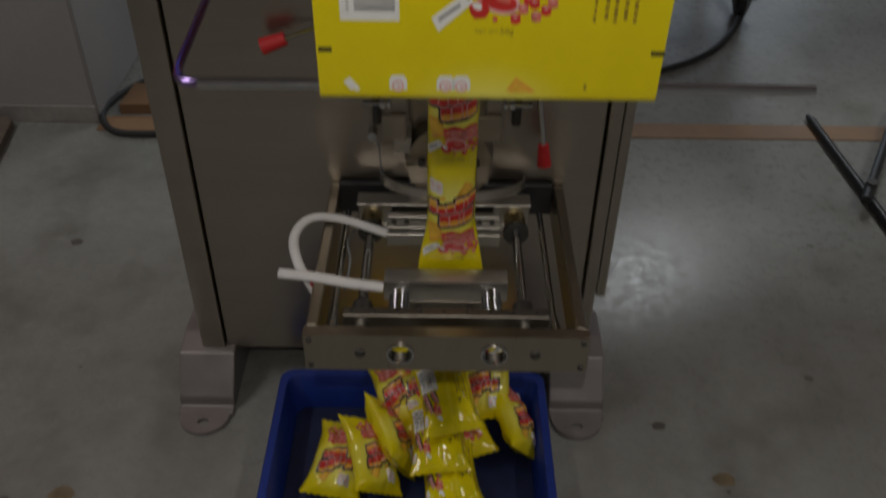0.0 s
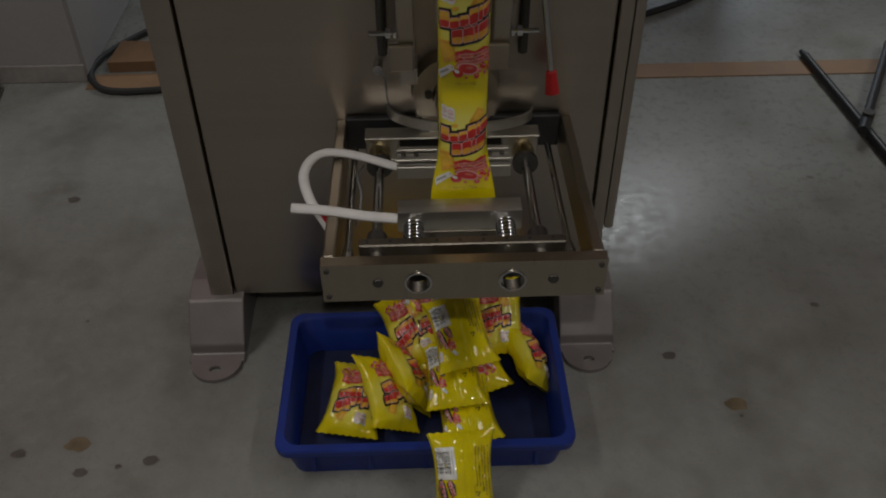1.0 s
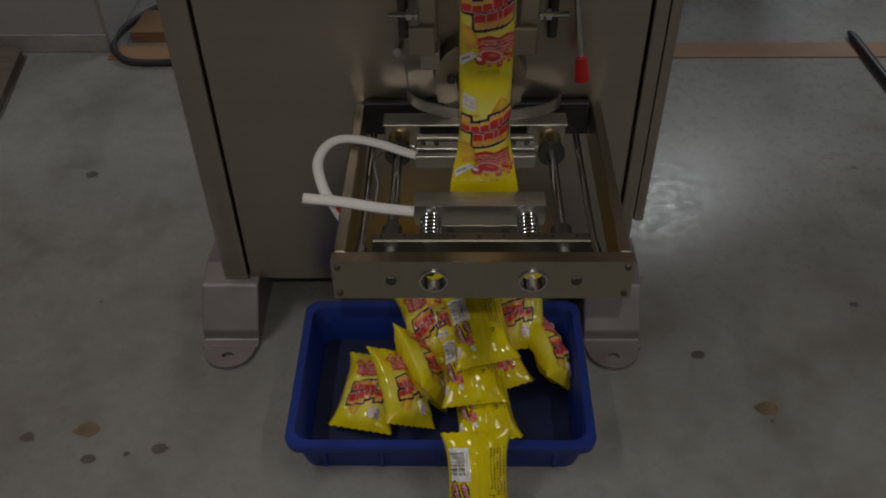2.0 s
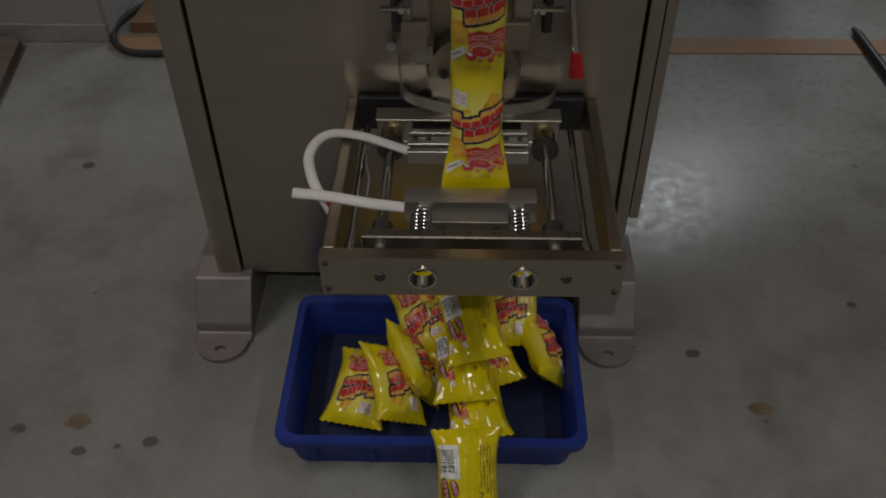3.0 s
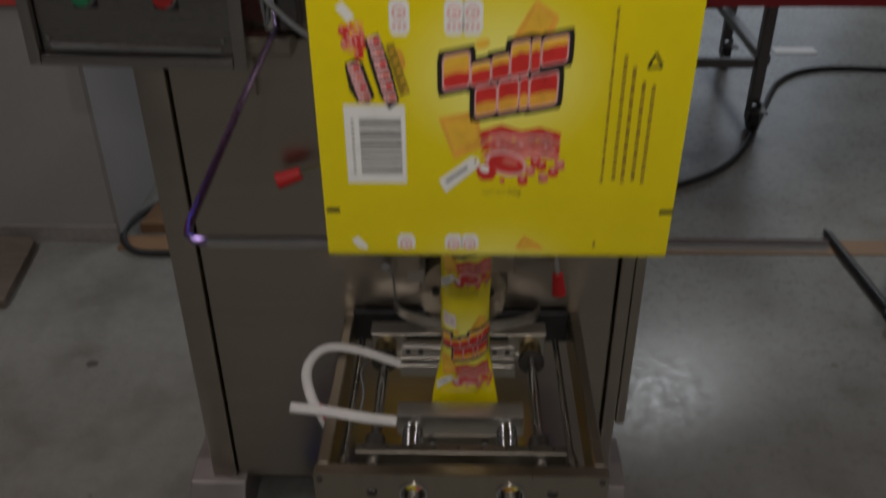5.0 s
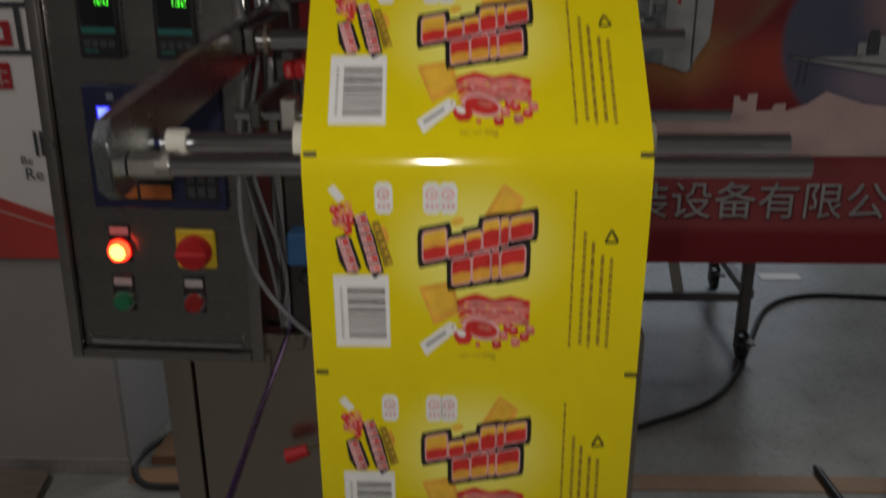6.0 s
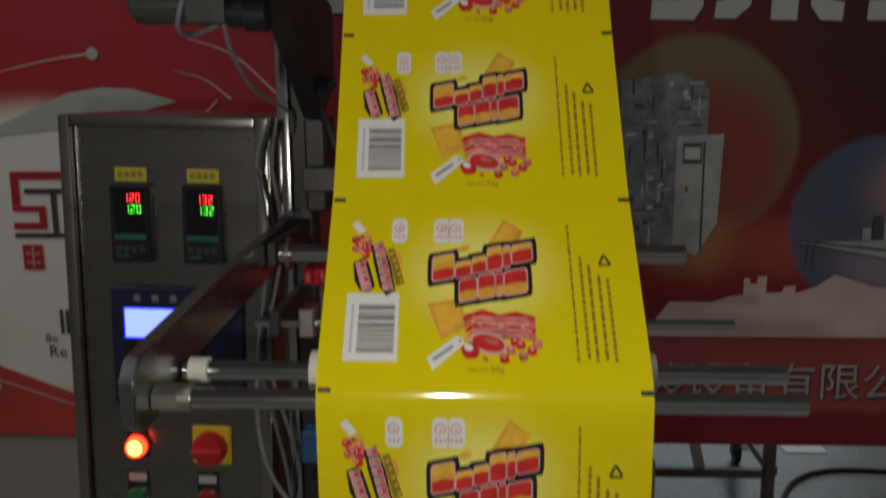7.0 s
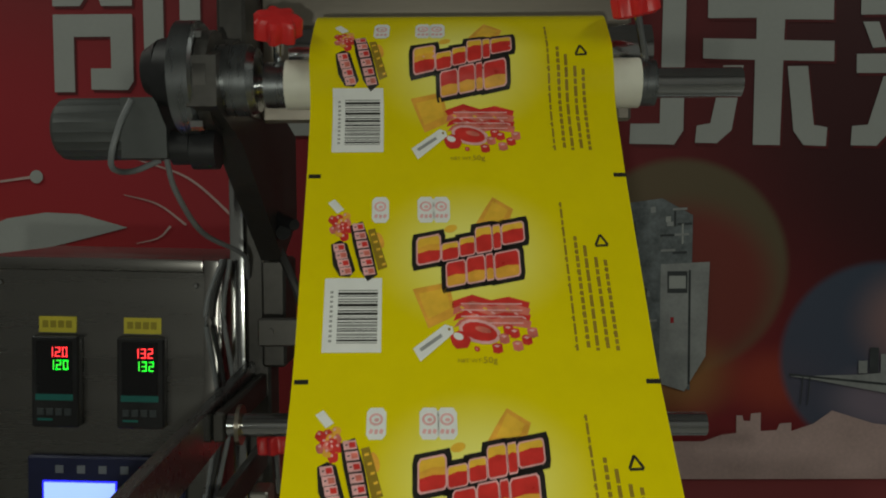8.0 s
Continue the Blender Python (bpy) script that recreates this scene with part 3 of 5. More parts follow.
def holed_bar():
    """The front bar of the frame with its two round openings, as one closed mesh."""
    bm = B()
    x0, x1, y0, y1, z0, z1 = -0.1715, 0.188, -0.334, -0.3170, 0.384, Z
    cols = [x0, -0.080, -0.020, 0.039, 0.099, x1]

    def quad(*ps):
        bm.faces.new([bm.verts.new(p) for p in ps])
    for a, b, hole in zip(cols, cols[1:], (0, 1, 0, 1, 0)):
        if not hole:
            quad((a, y0, z0), (b, y0, z0), (b, y0, z1), (a, y0, z1)), quad((a, y1, z0), (b, y1, z0), (b, y1, z1), (a, y1, z1))
            quad((a, y0, z0), (b, y0, z0), (b, y1, z0), (a, y1, z0)), quad((a, y0, z1), (b, y0, z1), (b, y1, z1), (a, y1, z1))
            continue
        cx, cz, w = (a + b) / 2, 0.414, (b - a) / 2
        corner = [math.atan2(dz, dx) % (2 * math.pi) for dx in (-w, w) for dz in (z0 - cz, z1 - cz)]
        angs = sorted([2 * math.pi * k / 24 for k in range(24)] + corner)

        def edge(t):
            c, s = math.cos(t), math.sin(t)
            q = min(w / abs(c) if abs(c) > 1e-6 else 9, ((z1 - cz) if s > 0 else (cz - z0)) / abs(s) if abs(s) > 1e-6 else 9)
            return cx + c * q, cz + s * q
        for t, u in zip(angs, angs[1:] + angs[:1]):
            it, iu = (cx + 0.0155 * math.cos(t), cz + 0.0155 * math.sin(t)), (cx + 0.0155 * math.cos(u), cz + 0.0155 * math.sin(u))
            ot, ou = edge(t), edge(u)
            for y in (y0, y1):
                quad((it[0], y, it[1]), (iu[0], y, iu[1]), (ou[0], y, ou[1]), (ot[0], y, ot[1]))
            quad((it[0], y0, it[1]), (iu[0], y0, iu[1]), (iu[0], y1, iu[1]), (it[0], y1, it[1]))
            if abs(ot[1] - ou[1]) < 1e-6:
                quad((ot[0], y0, ot[1]), (ou[0], y0, ou[1]), (ou[0], y1, ou[1]), (ot[0], y1, ot[1]))
    for x in (x0, x1):
        quad((x, y0, z0), (x, y1, z0), (x, y1, z1), (x, y0, z1))
    bmesh.ops.remove_doubles(bm, verts=bm.verts, dist=1e-5)
    return bm


front = part("front_bar", holed_bar(), STEEL_H, mach, "brushed steel front bar with two round openings", smooth=False)
for x in (-0.050, 0.069):
    bm = B()
    cyl(bm, (x, -0.3365, 0.414), (x, -0.3170, 0.414), 0.0175, seg=24, cap=False), cyl(bm, (x, -0.3365, 0.414), (x, -0.3170, 0.414), 0.0150, seg=24, cap=False)
    cyl(bm, (x, -0.3366, 0.414), (x, -0.3365, 0.414), 0.0175, 0.015, 24, cap=False)
    part("bush_ring", bm, CHROME, front)
for x, z, r in ((-0.164, 0.436, 0.004), (-0.164, 0.393, 0.004), (0.180, 0.436, 0.004), (0.180, 0.393, 0.004), (-0.101, 0.414, 0.007), (0.121, 0.414, 0.007)):
    bm = B()
    cyl(bm, (x, -0.3340, z), (x, -0.3362, z), r, r * 0.85, 16), cyl(bm, (x, -0.3362, z), (x, -0.3366, z), r * 0.45, r * 0.3, 6)
    part("socket_screw", bm, DARKSTEEL, front)
# flat black panel stands in for the shade of the open gap here
part("recess_shade", box(B(), -0.156, 0.169, -0.014, -0.002, 0.398, 0.453, 0.002), BLACK, mach, "dark recess behind the jaws")
# guide rods, bushings and carriers
for x in (-0.104, 0.110):
    part("guide_rod", cyl(B(), (x, -0.015, 0.418), (x, -0.3165, 0.418), 0.0072, seg=18), CHROME, mach)
    for y0, y1, r, m in ((-0.05, -0.082, 0.0165, BRASS), (-0.083, -0.09, 0.0190, DARKSTEEL), (-0.248, -0.275, 0.0135, DARKSTEEL), (-0.292, -0.3165, 0.013, CHROME)):
        part("bushing", cyl(B(), (x, y0, 0.418), (x, y1, 0.418), r, seg=22), m, mach)
for x in (-0.142, 0.150):
    bm = B()
    cyl(bm, (x, -0.03, 0.410), (x, -0.300, 0.410), 0.0048, seg=14), cyl(bm, (x, -0.277, 0.410), (x, -0.311, 0.410), 0.0085, seg=14)
    cyl(bm, (x, -0.277, 0.410), (x, -0.255, 0.410), 0.0085, 0.005, 14)
    part("tie_rod", bm, CHROME, mach)
bm = B()
box(bm, -0.125, -0.075, -0.052, -0.036, 0.405, 0.448, 0.002), box(bm, 0.078, 0.132, -0.052, -0.036, 0.405, 0.448, 0.002), box(bm, -0.125, 0.132, -0.050, -0.038, 0.392, 0.405, 0.002)
box(bm, -0.125, 0.132, -0.066, -0.036, 0.4485, 0.452, 0.001)
part("rear_carrier", bm, ALU, mach)
bm = B()
box(bm, -0.126, 0.142, -0.2915, -0.276, 0.404, 0.440, 0.0015)
fc = part("front_carrier", bm, DULL, mach)
for k in range(9):
    x = -0.115 + k * 0.03
    part("set_screw", cyl(B(), (x, -0.284, 0.440), (x, -0.284, 0.4415), 0.0022, seg=8), DARKSTEEL, fc)
# sealing jaws
bm = B()
for k in range(4):
    box(bm, -0.078, 0.084, -0.129 + k * 0.0125, -0.1195 + k * 0.0125, 0.425, 0.449 if k % 2 else 0.445, 0.001)
box(bm, -0.078, 0.084, -0.118, -0.082, 0.424, 0.438)
part("rear_jaw", bm, ALU, mach, "finned aluminium sealing jaw")
for x in (-0.068, -0.05, 0.055, 0.073):
    part("jaw_screw", cyl(B(), (x, -0.105, 0.447), (x, -0.105, 0.452), 0.004, seg=6), DARKSTEEL, mach)
bm = B()
box(bm, -0.076, 0.090, -0.234, -0.205, 0.414, 0.447, 0.002, 2)
part("front_jaw", bm, ALU, mach, "smooth aluminium sealing jaw")
part("jaw_back_plate", box(B(), -0.070, 0.084, -0.2335, -0.222, 0.386, 0.4135, 0.001), DULL, mach)
for x in (-0.055, 0.068):
    pts = [Vector((x + 0.0122 * math.cos(a), -0.2345 - 0.041 * a / (2 * math.pi * 6), 0.424 + 0.0122 * math.sin(a))) for a in [2 * math.pi * 6 * k / 128 for k in range(129)]]
    part("coil_spring", sweep(B(), pts, 0.0016, 6, up=(0, 1, 0)), CHROME, mach, "bright coil spring")
    part("spring_pin", cyl(B(), (x, -0.2345, 0.424), (x, -0.2760, 0.424), 0.0055, seg=14), DARKSTEEL, mach)
for x in (-0.030, 0.040):
    part("small_bolt", cyl(B(), (x, -0.2340, 0.402), (x, -0.241, 0.402), 0.006, seg=6), CHROME, mach)
# heater sleeves and their leads
pts = smooth_path([(-0.076, -0.118, 0.438), (-0.146, -0.100, 0.450), (-0.188, -0.107, 0.455), (-0.207, -0.140, 0.448), (-0.198, -0.180, 0.434), (-0.178, -0.206, 0.415), (-0.166, -0.215, 0.395)], 8)
part("heater_sleeve", sweep(B(), pts, 0.0072, 12, 0.75), SLEEVE, mach, "white braided heater sleeve")
pts = smooth_path([(-0.077, -0.230, 0.434), (-0.12, -0.230, 0.440), (-0.17, -0.227, 0.448), (-0.216, -0.225, 0.452)], 8)
part("heater_sleeve", sweep(B(), pts, 0.0082, 12, 0.75), SLEEVE, mach, "white braided heater sleeve with a cut end")
part("red_lead", sweep(B(), smooth_path([(-0.184, -0.196, 0.430), (-0.178, -0.204, 0.424), (-0.171, -0.210, 0.412), (-0.163, -0.212, 0.400)], 5), 0.0042, 8), RED_PLASTIC, mach)
part("thin_lead", sweep(B(), smooth_path([(-0.13, -0.06, 0.40), (-0.135, -0.12, 0.425), (-0.128, -0.16, 0.42), (-0.135, -0.19, 0.39)], 6), 0.0015, 6), GREY_CABLE, mach)
# lever with the red grip, and the small red handle
bm = B()
cyl(bm, (0.129, -0.03, 0.652), (0.144, -0.045, 0.545), 0.0042, seg=12), cyl(bm, (0.125, -0.002, 0.660), (0.125, -0.04, 0.660), 0.009, seg=14)
lev = part("lever", bm, CHROME, mach, "chrome lever")
bm = B()
cyl(bm, (0.144, -0.045, 0.546), (0.1475, -0.048, 0.513), 0.0075, 0.0105, 16)
part("grip", bm, RED_PLASTIC, lev, "red plastic grip")
lev = part("side_handle", cyl(B(), (-0.16, -0.002, 0.706), (-0.212, -0.030, 0.696), 0.003, seg=10), CHROME, mach)
part("grip", cyl(B(), (-0.211, -0.030, 0.6965), (-0.243, -0.034, 0.686), 0.009, 0.0115, 16), RED_PLASTIC, lev, "red plastic grip")
# bearing flange and brackets behind the film tube
bm = B()
cyl(bm, (0.010, -0.001, 0.500), (0.010, -0.030, 0.500), 0.066, 0.063, 40), cyl(bm, (0.010, -0.030, 0.500), (0.010, -0.045, 0.500), 0.034, 0.032, 32)
part("bearing_flange", bm, STEEL_H, mach)
for x in (-0.030, 0.050):
    part("flange_bolt", cyl(B(), (x, -0.030, 0.505), (x, -0.037, 0.505), 0.006, seg=6), DARKSTEEL, mach)
for sx in (-1, 1):
    bm = B()
    c = 0.006 + sx * 0.066
    box(bm, c - 0.012, c + 0.012, -0.055, -0.001, 0.575, 0.72, 0.002), box(bm, c - 0.024, c + 0.010, -0.065, -0.056, 0.56, 0.60, 0.002)
    part("guide_bracket", bm, STEEL, mach)
    bm = B()
    cyl(bm, (c - sx * 0.0, -0.05, 0.612), (c + sx * 0.05, -0.05, 0.612), 0.0038, seg=10), cyl(bm, (c + sx * 0.02, -0.05, 0.612), (c + sx * 0.027, -0.05, 0.612), 0.008, seg=6)
    cyl(bm, (c + sx * 0.012, -0.05, 0.612), (c + sx * 0.016, -0.05, 0.612), 0.008, seg=6)
    part("adjusting_screw", bm, CHROME, mach)
    bm = B()
    cyl(bm, (c + sx * 0.034, -0.012, 0.56), (c + sx * 0.034, -0.012, 0.66), 0.007, seg=12)
    part("vertical_rod", bm, DARKSTEEL, mach)
part("stop_block", box(B(), -0.07, -0.045, -0.05, -0.001, 0.53, 0.556, 0.002), ALU, mach)
part("cover_strip", box(B(), -0.05, 0.07, -0.02, -0.0145, 0.457, 0.468, 0.002), ALU, mach)
part("pull_cord", sweep(B(), smooth_path([(-0.100, -0.02, 0.535), (-0.092, -0.03, 0.53), (-0.088, -0.035, 0.49), (-0.07, -0.04, 0.462), (-0.03, -0.05, 0.452)], 6), 0.0016, 6), GREY_CABLE, mach)
part("cord_eye", cyl(B(), (-0.102, -0.001, 0.540), (-0.102, -0.022, 0.540), 0.007, seg=12), CHROME, mach)
bm = B()
for k in range(24):
    q = []
    for a, dz in ((k, 0), (k + 1, 0), (k + 1, 1), (k, 1)):
        t = math.pi + math.pi * a / 24
        q.append((0.016 + 0.108 * math.cos(t), -0.030 + 0.050 * math.sin(t), 0.474 - 0.010 * a / 24 + 0.016 * dz))
    bm.faces.new([bm.verts.new(v) for v in q])
bmesh.ops.remove_doubles(bm, verts=bm.verts, dist=1e-5)
bmesh.ops.solidify(bm, geom=bm.faces[:], thickness=0.003)
part("curved_guard", bm, ALU, mach)
# upright column and forming tube
part("column", box(B(), -0.2230, -0.196, -0.02, 0.03, 0.889, 1.60, 0.003), DARKSTEEL, mach, "dark steel column")
part("column_edge", box(B(), -0.2405, -0.2235, -0.022, 0.02, 0.889, 1.58, 0.004, 2), CHROME, mach)
bm = B()
cyl(bm, (0.008, -0.15, 0.68), (0.008, -0.15, 1.02), 0.030, seg=28), cyl(bm, (0.008, -0.15, 1.02), (0.008, -0.15, 1.10), 0.030, 0.09, 28)
box(bm, -0.02, 0.04, -0.125, -0.001, 0.80, 0.84)
part("forming_tube", bm, ALU, mach, "steel forming tube and funnel")
# swinging wire arm that the film hangs round
pts = smooth_path([(-0.225, -0.02, 0.895), (-0.213, -0.25, 0.905), (-0.2, -0.52, 0.9085)], 10) + [Vector((-0.197, -0.536, 0.908)), Vector((-0.190, -0.544, 0.908)), Vector((-0.18, -0.545, 0.908))]
arm = part("swing_arm", sweep(B(), pts, 0.0036, 10), PURPLE, mach, "thin heat-tinted wire arm")
part("hanging_bar", cyl(B(), (-0.18, -0.545, 0.908), (0.272, -0.545, 0.908), 0.0042, seg=14), CHROME, arm, "straight steel bar")
# roller bracket with two rods and nylon sleeves
bm = B()
prism(bm, [(-0.590, 1.262), (-0.575, 1.252), (-0.550, 1.254), (-0.530, 1.272), (-0.025, 1.296), (-0.025, 1.342), (-0.42, 1.322), (-0.545, 1.312), (-0.578, 1.309), (-0.590, 1.296)], "x", -0.224, -0.212)
bmesh.ops.bevel(bm, geom=bm.edges[:], offset=0.0015, segments=2, affect="EDGES")
br = part("roller_bracket", bm, TURNED, mach, "flat polished steel bracket")
bm = B()
cyl(bm, (-0.211, ROLL_A[0], ROLL_A[1]), (-0.192, ROLL_A[0], ROLL_A[1]), 0.0105, seg=6), cyl(bm, (-0.192, ROLL_A[0], ROLL_A[1]), (-0.183, ROLL_A[0], ROLL_A[1]), 0.010, seg=16)
part("lock_nut", bm, ALU, br)
part("front_rod", cyl(B(), (-0.21, ROLL_A[0], ROLL_A[1]), (0.262, ROLL_A[0], ROLL_A[1]), 0.0078, seg=22), CHROME, br, "polished steel rod")
part("second_rod", cyl(B(), (-0.21, ROLL_B[0], ROLL_B[1]), (0.268, ROLL_B[0], ROLL_B[1]), 0.0078, seg=22), CHROME, br, "polished steel rod")
part("nylon_sleeve", cyl(B(), (-0.106, ROLL_B[0], ROLL_B[1]), (0.166, ROLL_B[0], ROLL_B[1]), 0.0165, seg=28), WHITE_PLASTIC, br, "ivory nylon roller sleeve")
part("nylon_spacer", cyl(B(), (-0.205, ROLL_B[0], ROLL_B[1]), (-0.190, ROLL_B[0], ROLL_B[1]), 0.0105, seg=20), WHITE_PLASTIC, br)
# rear rollers and small fittings beside the column
for y, z, x0, x1, r in ((-0.20, 1.314, -0.199, 0.25, 0.011), (-0.20, 1.234, -0.23, 0.307, 0.006)):
    rr = part("rear_rod", cyl(B(), (x0, y, z), (x1, y, z), r, seg=20), CHROME, mach)
    part("rod_bracket", box(B(), -0.212, -0.2, y - 0.012, -0.0205, z - 0.014, z + 0.014, 0.002), DARKSTEEL, rr)
part("rod_block", box(B(), -0.178, -0.160, -0.216, -0.184, 1.220, 1.254, 0.002), ALU, mach)
bm = B()
box(bm, -0.215, -0.185, -0.06, -0.021, 1.0, 1.045, 0.003)
part("sensor_block", bm, BLUE_PART, mach, "small blue sensor")
part("air_fitting", cyl(B(), (-0.20, -0.03, 0.975), (-0.17, -0.06, 0.975), 0.010, seg=14), CHROME, mach)
part("valve_block", box(B(), -0.199, -0.172, -0.05, 0.02, 1.34, 1.46, 0.003), DARKSTEEL, mach)
part("cable_knob", cyl(B(), (-0.20, -0.05, 1.505), (-0.165, -0.09, 1.492), 0.012, 0.009, 12), BLACK, mach)
for k, (dx, sag) in enumerate(((0.0, 0.012), (0.009, 0.02), (0.018, 0.006))):
    pts = smooth_path([(-0.243 + dx * 0.5, -0.045, 1.46), (-0.256 + dx, -0.055 - sag, 1.40), (-0.25 + dx, -0.05, 1.30), (-0.262 + dx * 0.4, -0.05 - sag, 1.15), (-0.24 + dx, -0.045, 0.99), (-0.235, -0.03, 0.90)], 7)
    part("cable", sweep(B(), pts, 0.0027, 8), GREY_CABLE if k != 1 else BLACK_CABLE, mach)
part("hose", sweep(B(), smooth_path([(-0.262, -0.06, 1.20), (-0.268, -0.075, 1.08), (-0.25, -0.09, 1.0), (-0.20, -0.10, 0.935), (-0.15, -0.10, 0.90), (-0.12, -0.05, 0.888)], 8), 0.0033, 8), GREY_CABLE, mach, "grey rubber hose")
part("black_lead", sweep(B(), smooth_path([(-0.198, -0.03, 1.50), (-0.175, -0.06, 1.47), (-0.15, -0.07, 1.41), (-0.15, -0.05, 1.36)], 7), 0.005, 8), BLACK_CABLE, mach)


# ---- motor and upper roller ----
def star_knob(parent, at, stem):
    """A red lobed hand knob on a threaded stem."""
    k = part("knob_stem", cyl(B(), stem, at, 0.0032, seg=10), CHROME, parent)
    bm = B()
    n = 48
    c, d = Vector(at), (Vector(at) - Vector(stem)).normalized()
    m = Matrix.Translation(c) @ d.to_track_quat("Z", "Y").to_matrix().to_4x4()
    prev = None
    for z, q in ((-0.009, 0.82), (-0.007, 1.0), (0.007, 1.0), (0.010, 0.85), (0.011, 0.4)):
        ring = [bm.verts.new(m @ Vector((q * (0.0175 + 0.0028 * math.cos(7 * a)) * math.cos(a), q * (0.0175 + 0.0028 * math.cos(7 * a)) * math.sin(a), z))) for a in [2 * math.pi * i / n for i in range(n)]]
        if prev:
            for i in range(n):
                bm.faces.new((prev[i], prev[(i + 1) % n], ring[(i + 1) % n], ring[i]))
        else:
            bm.faces.new(ring[::-1])
        prev = ring
    bm.faces.new(prev)
    part("star_knob", bm, RED_PLASTIC, k, "red lobed hand knob")


pull = empty("film_drive", "motor-driven upper film roller with red hand knobs on the column", "roller", (-0.22, -0.02, 1.56))
Y, ZT = ROLL_T
part("support_arm", prism(B(), [(0.03, 1.50), (0.03, 1.60), (-0.25, 1.665), (-0.325, 1.64), (-0.325, 1.60), (-0.24, 1.575), (-0.06, 1.46)], "x", -0.196, -0.172), DARKSTEEL, pull, "dark steel support arm")
part("flange", cyl(cyl(B(), (-0.210, Y, ZT + 0.006), (-0.1935, Y, ZT + 0.006), 0.047, seg=48), (-0.1935, Y, ZT + 0.006), (-0.191, Y, ZT + 0.006), 0.047, 0.044, 48), TURNED, pull, "turned aluminium flange")
part("back_flange", cyl(B(), (-0.1905, Y, ZT + 0.004), (-0.1800, Y, ZT + 0.004), 0.041, seg=40), DARKSTEEL, pull)
part("barrel", cyl(cyl(B(), (-0.1795, Y, ZT + 0.004), (-0.152, Y, ZT + 0.004), 0.0295, seg=36), (-0.152, Y, ZT + 0.004), (-0.146, Y, ZT + 0.004), 0.0285, 0.026, 36), TURNED, pull)
part("shaft", cyl(B(), (-0.15, Y, ZT), (0.17, Y, ZT), 0.009, seg=20), CHROME, pull)
for x0, x1 in ((-0.140, -0.1235), (0.1675, 0.180)):
    part("clamp_collar", cyl(B(), (x0, Y, ZT), (x1, Y, ZT), 0.019, seg=28), TURNED, pull)
part("nylon_roller", cyl(B(), (-0.123, Y, ZT), (0.167, Y, ZT), 0.0205, seg=36), WHITE_PLASTIC, pull, "ivory nylon roller")
part("shaft_end", cyl(B(), (0.180, Y, ZT), (0.251, Y, ZT), 0.0125, seg=26), CHROME, pull, "polished shaft end")
bm = B()
n = 40
prev = None
for x, q in ((-0.322, 0.80), (-0.318, 0.95), (-0.312, 1.0), (-0.264, 1.0), (-0.259, 0.94)):
    ring = []
    for i in range(n):
        r = 0.0265 * q * (1.0 if (i % 2 or q < 1) else 0.93)
        a = 2 * math.pi * i / n
        ring.append(bm.verts.new((x, Y + 0.02 + r * math.cos(a), ZT - 0.034 + r * math.sin(a))))
    if prev:
        for i in range(n):
            bm.faces.new((prev[i], prev[(i + 1) % n], ring[(i + 1) % n], ring[i]))
    else:
        bm.faces.new(ring[::-1])
    prev = ring
bm.faces.new(prev)
mo = part("motor", bm, MOTOR, pull, "grey finned electric motor")
prism(bm := B(), [(-0.260, ZT - 0.010), (-0.260, ZT - 0.060), (-0.222, ZT - 0.060), (-0.2225, ZT - 0.035), (-0.232, ZT - 0.010)], "y", Y - 0.008, Y + 0.045)
part("gear_head", bm, MOTOR, mo)
bm = B()
cyl(bm, (-0.240, Y, ZT + 0.012), (-0.228, Y, ZT + 0.012), 0.018, 0.026, 24), cyl(bm, (-0.228, Y, ZT + 0.012), (-0.2105, Y, ZT + 0.010), 0.027, 0.031, 24)
cyl(bm, (-0.222, Y + 0.01, ZT - 0.050), (-0.206, Y + 0.01, ZT - 0.050), 0.015, seg=24), cyl(bm, (-0.205, Y + 0.01, ZT - 0.052), (-0.184, Y + 0.01, ZT - 0.052), 0.017, seg=24)
part("rubber_cover", bm, BLACK, mo)
for z in (-0.034, 0.037):
    part("hex_bolt", cyl(B(), (-0.196, Y - 0.026, ZT + z), (-0.186, Y - 0.026, ZT + z), 0.005, seg=6), CHROME, pull)
part("motor_cable", sweep(B(), smooth_path([(-0.250, Y - 0.010, ZT - 0.012), (-0.259, Y - 0.016, ZT - 0.036), (-0.267, Y - 0.012, ZT - 0.066), (-0.262, Y + 0.02, ZT - 0.070), (-0.240, Y + 0.03, ZT - 0.060)], 8), 0.0026, 8), GREY_CABLE, pull, "grey motor cable")
part("motor_cable", sweep(B(), smooth_path([(-0.232, Y + 0.02, ZT - 0.058), (-0.230, Y + 0.04, ZT - 0.088), (-0.224, Y + 0.10, ZT - 0.126), (-0.205, Y + 0.18, ZT - 0.152), (-0.215, -0.04, 1.44)], 8), 0.0026, 8), GREY_CABLE, pull, "grey motor cable")
star_knob(pull, (-0.127, Y - 0.020, ZT + 0.044), (-0.1315, Y, ZT + 0.018))
star_knob(pull, (0.163, Y - 0.010, ZT + 0.062), (0.173, Y, ZT + 0.018))
part("idler_roller", cyl(B(), (-0.13, -0.215, 1.657), (0.19, -0.215, 1.657), 0.026, seg=32), CHROME, pull, "polished steel idler roller")
part("back_plate", box(B(), -0.17, 0.185, -0.168, -0.160, 1.60, 1.86, 0.003), STEEL, pull, "brushed steel back plate")
part("cross_arm", box(B(), -0.196, -0.1705, -0.23, -0.16, 1.60, 1.73, 0.003), DARKSTEEL, pull)


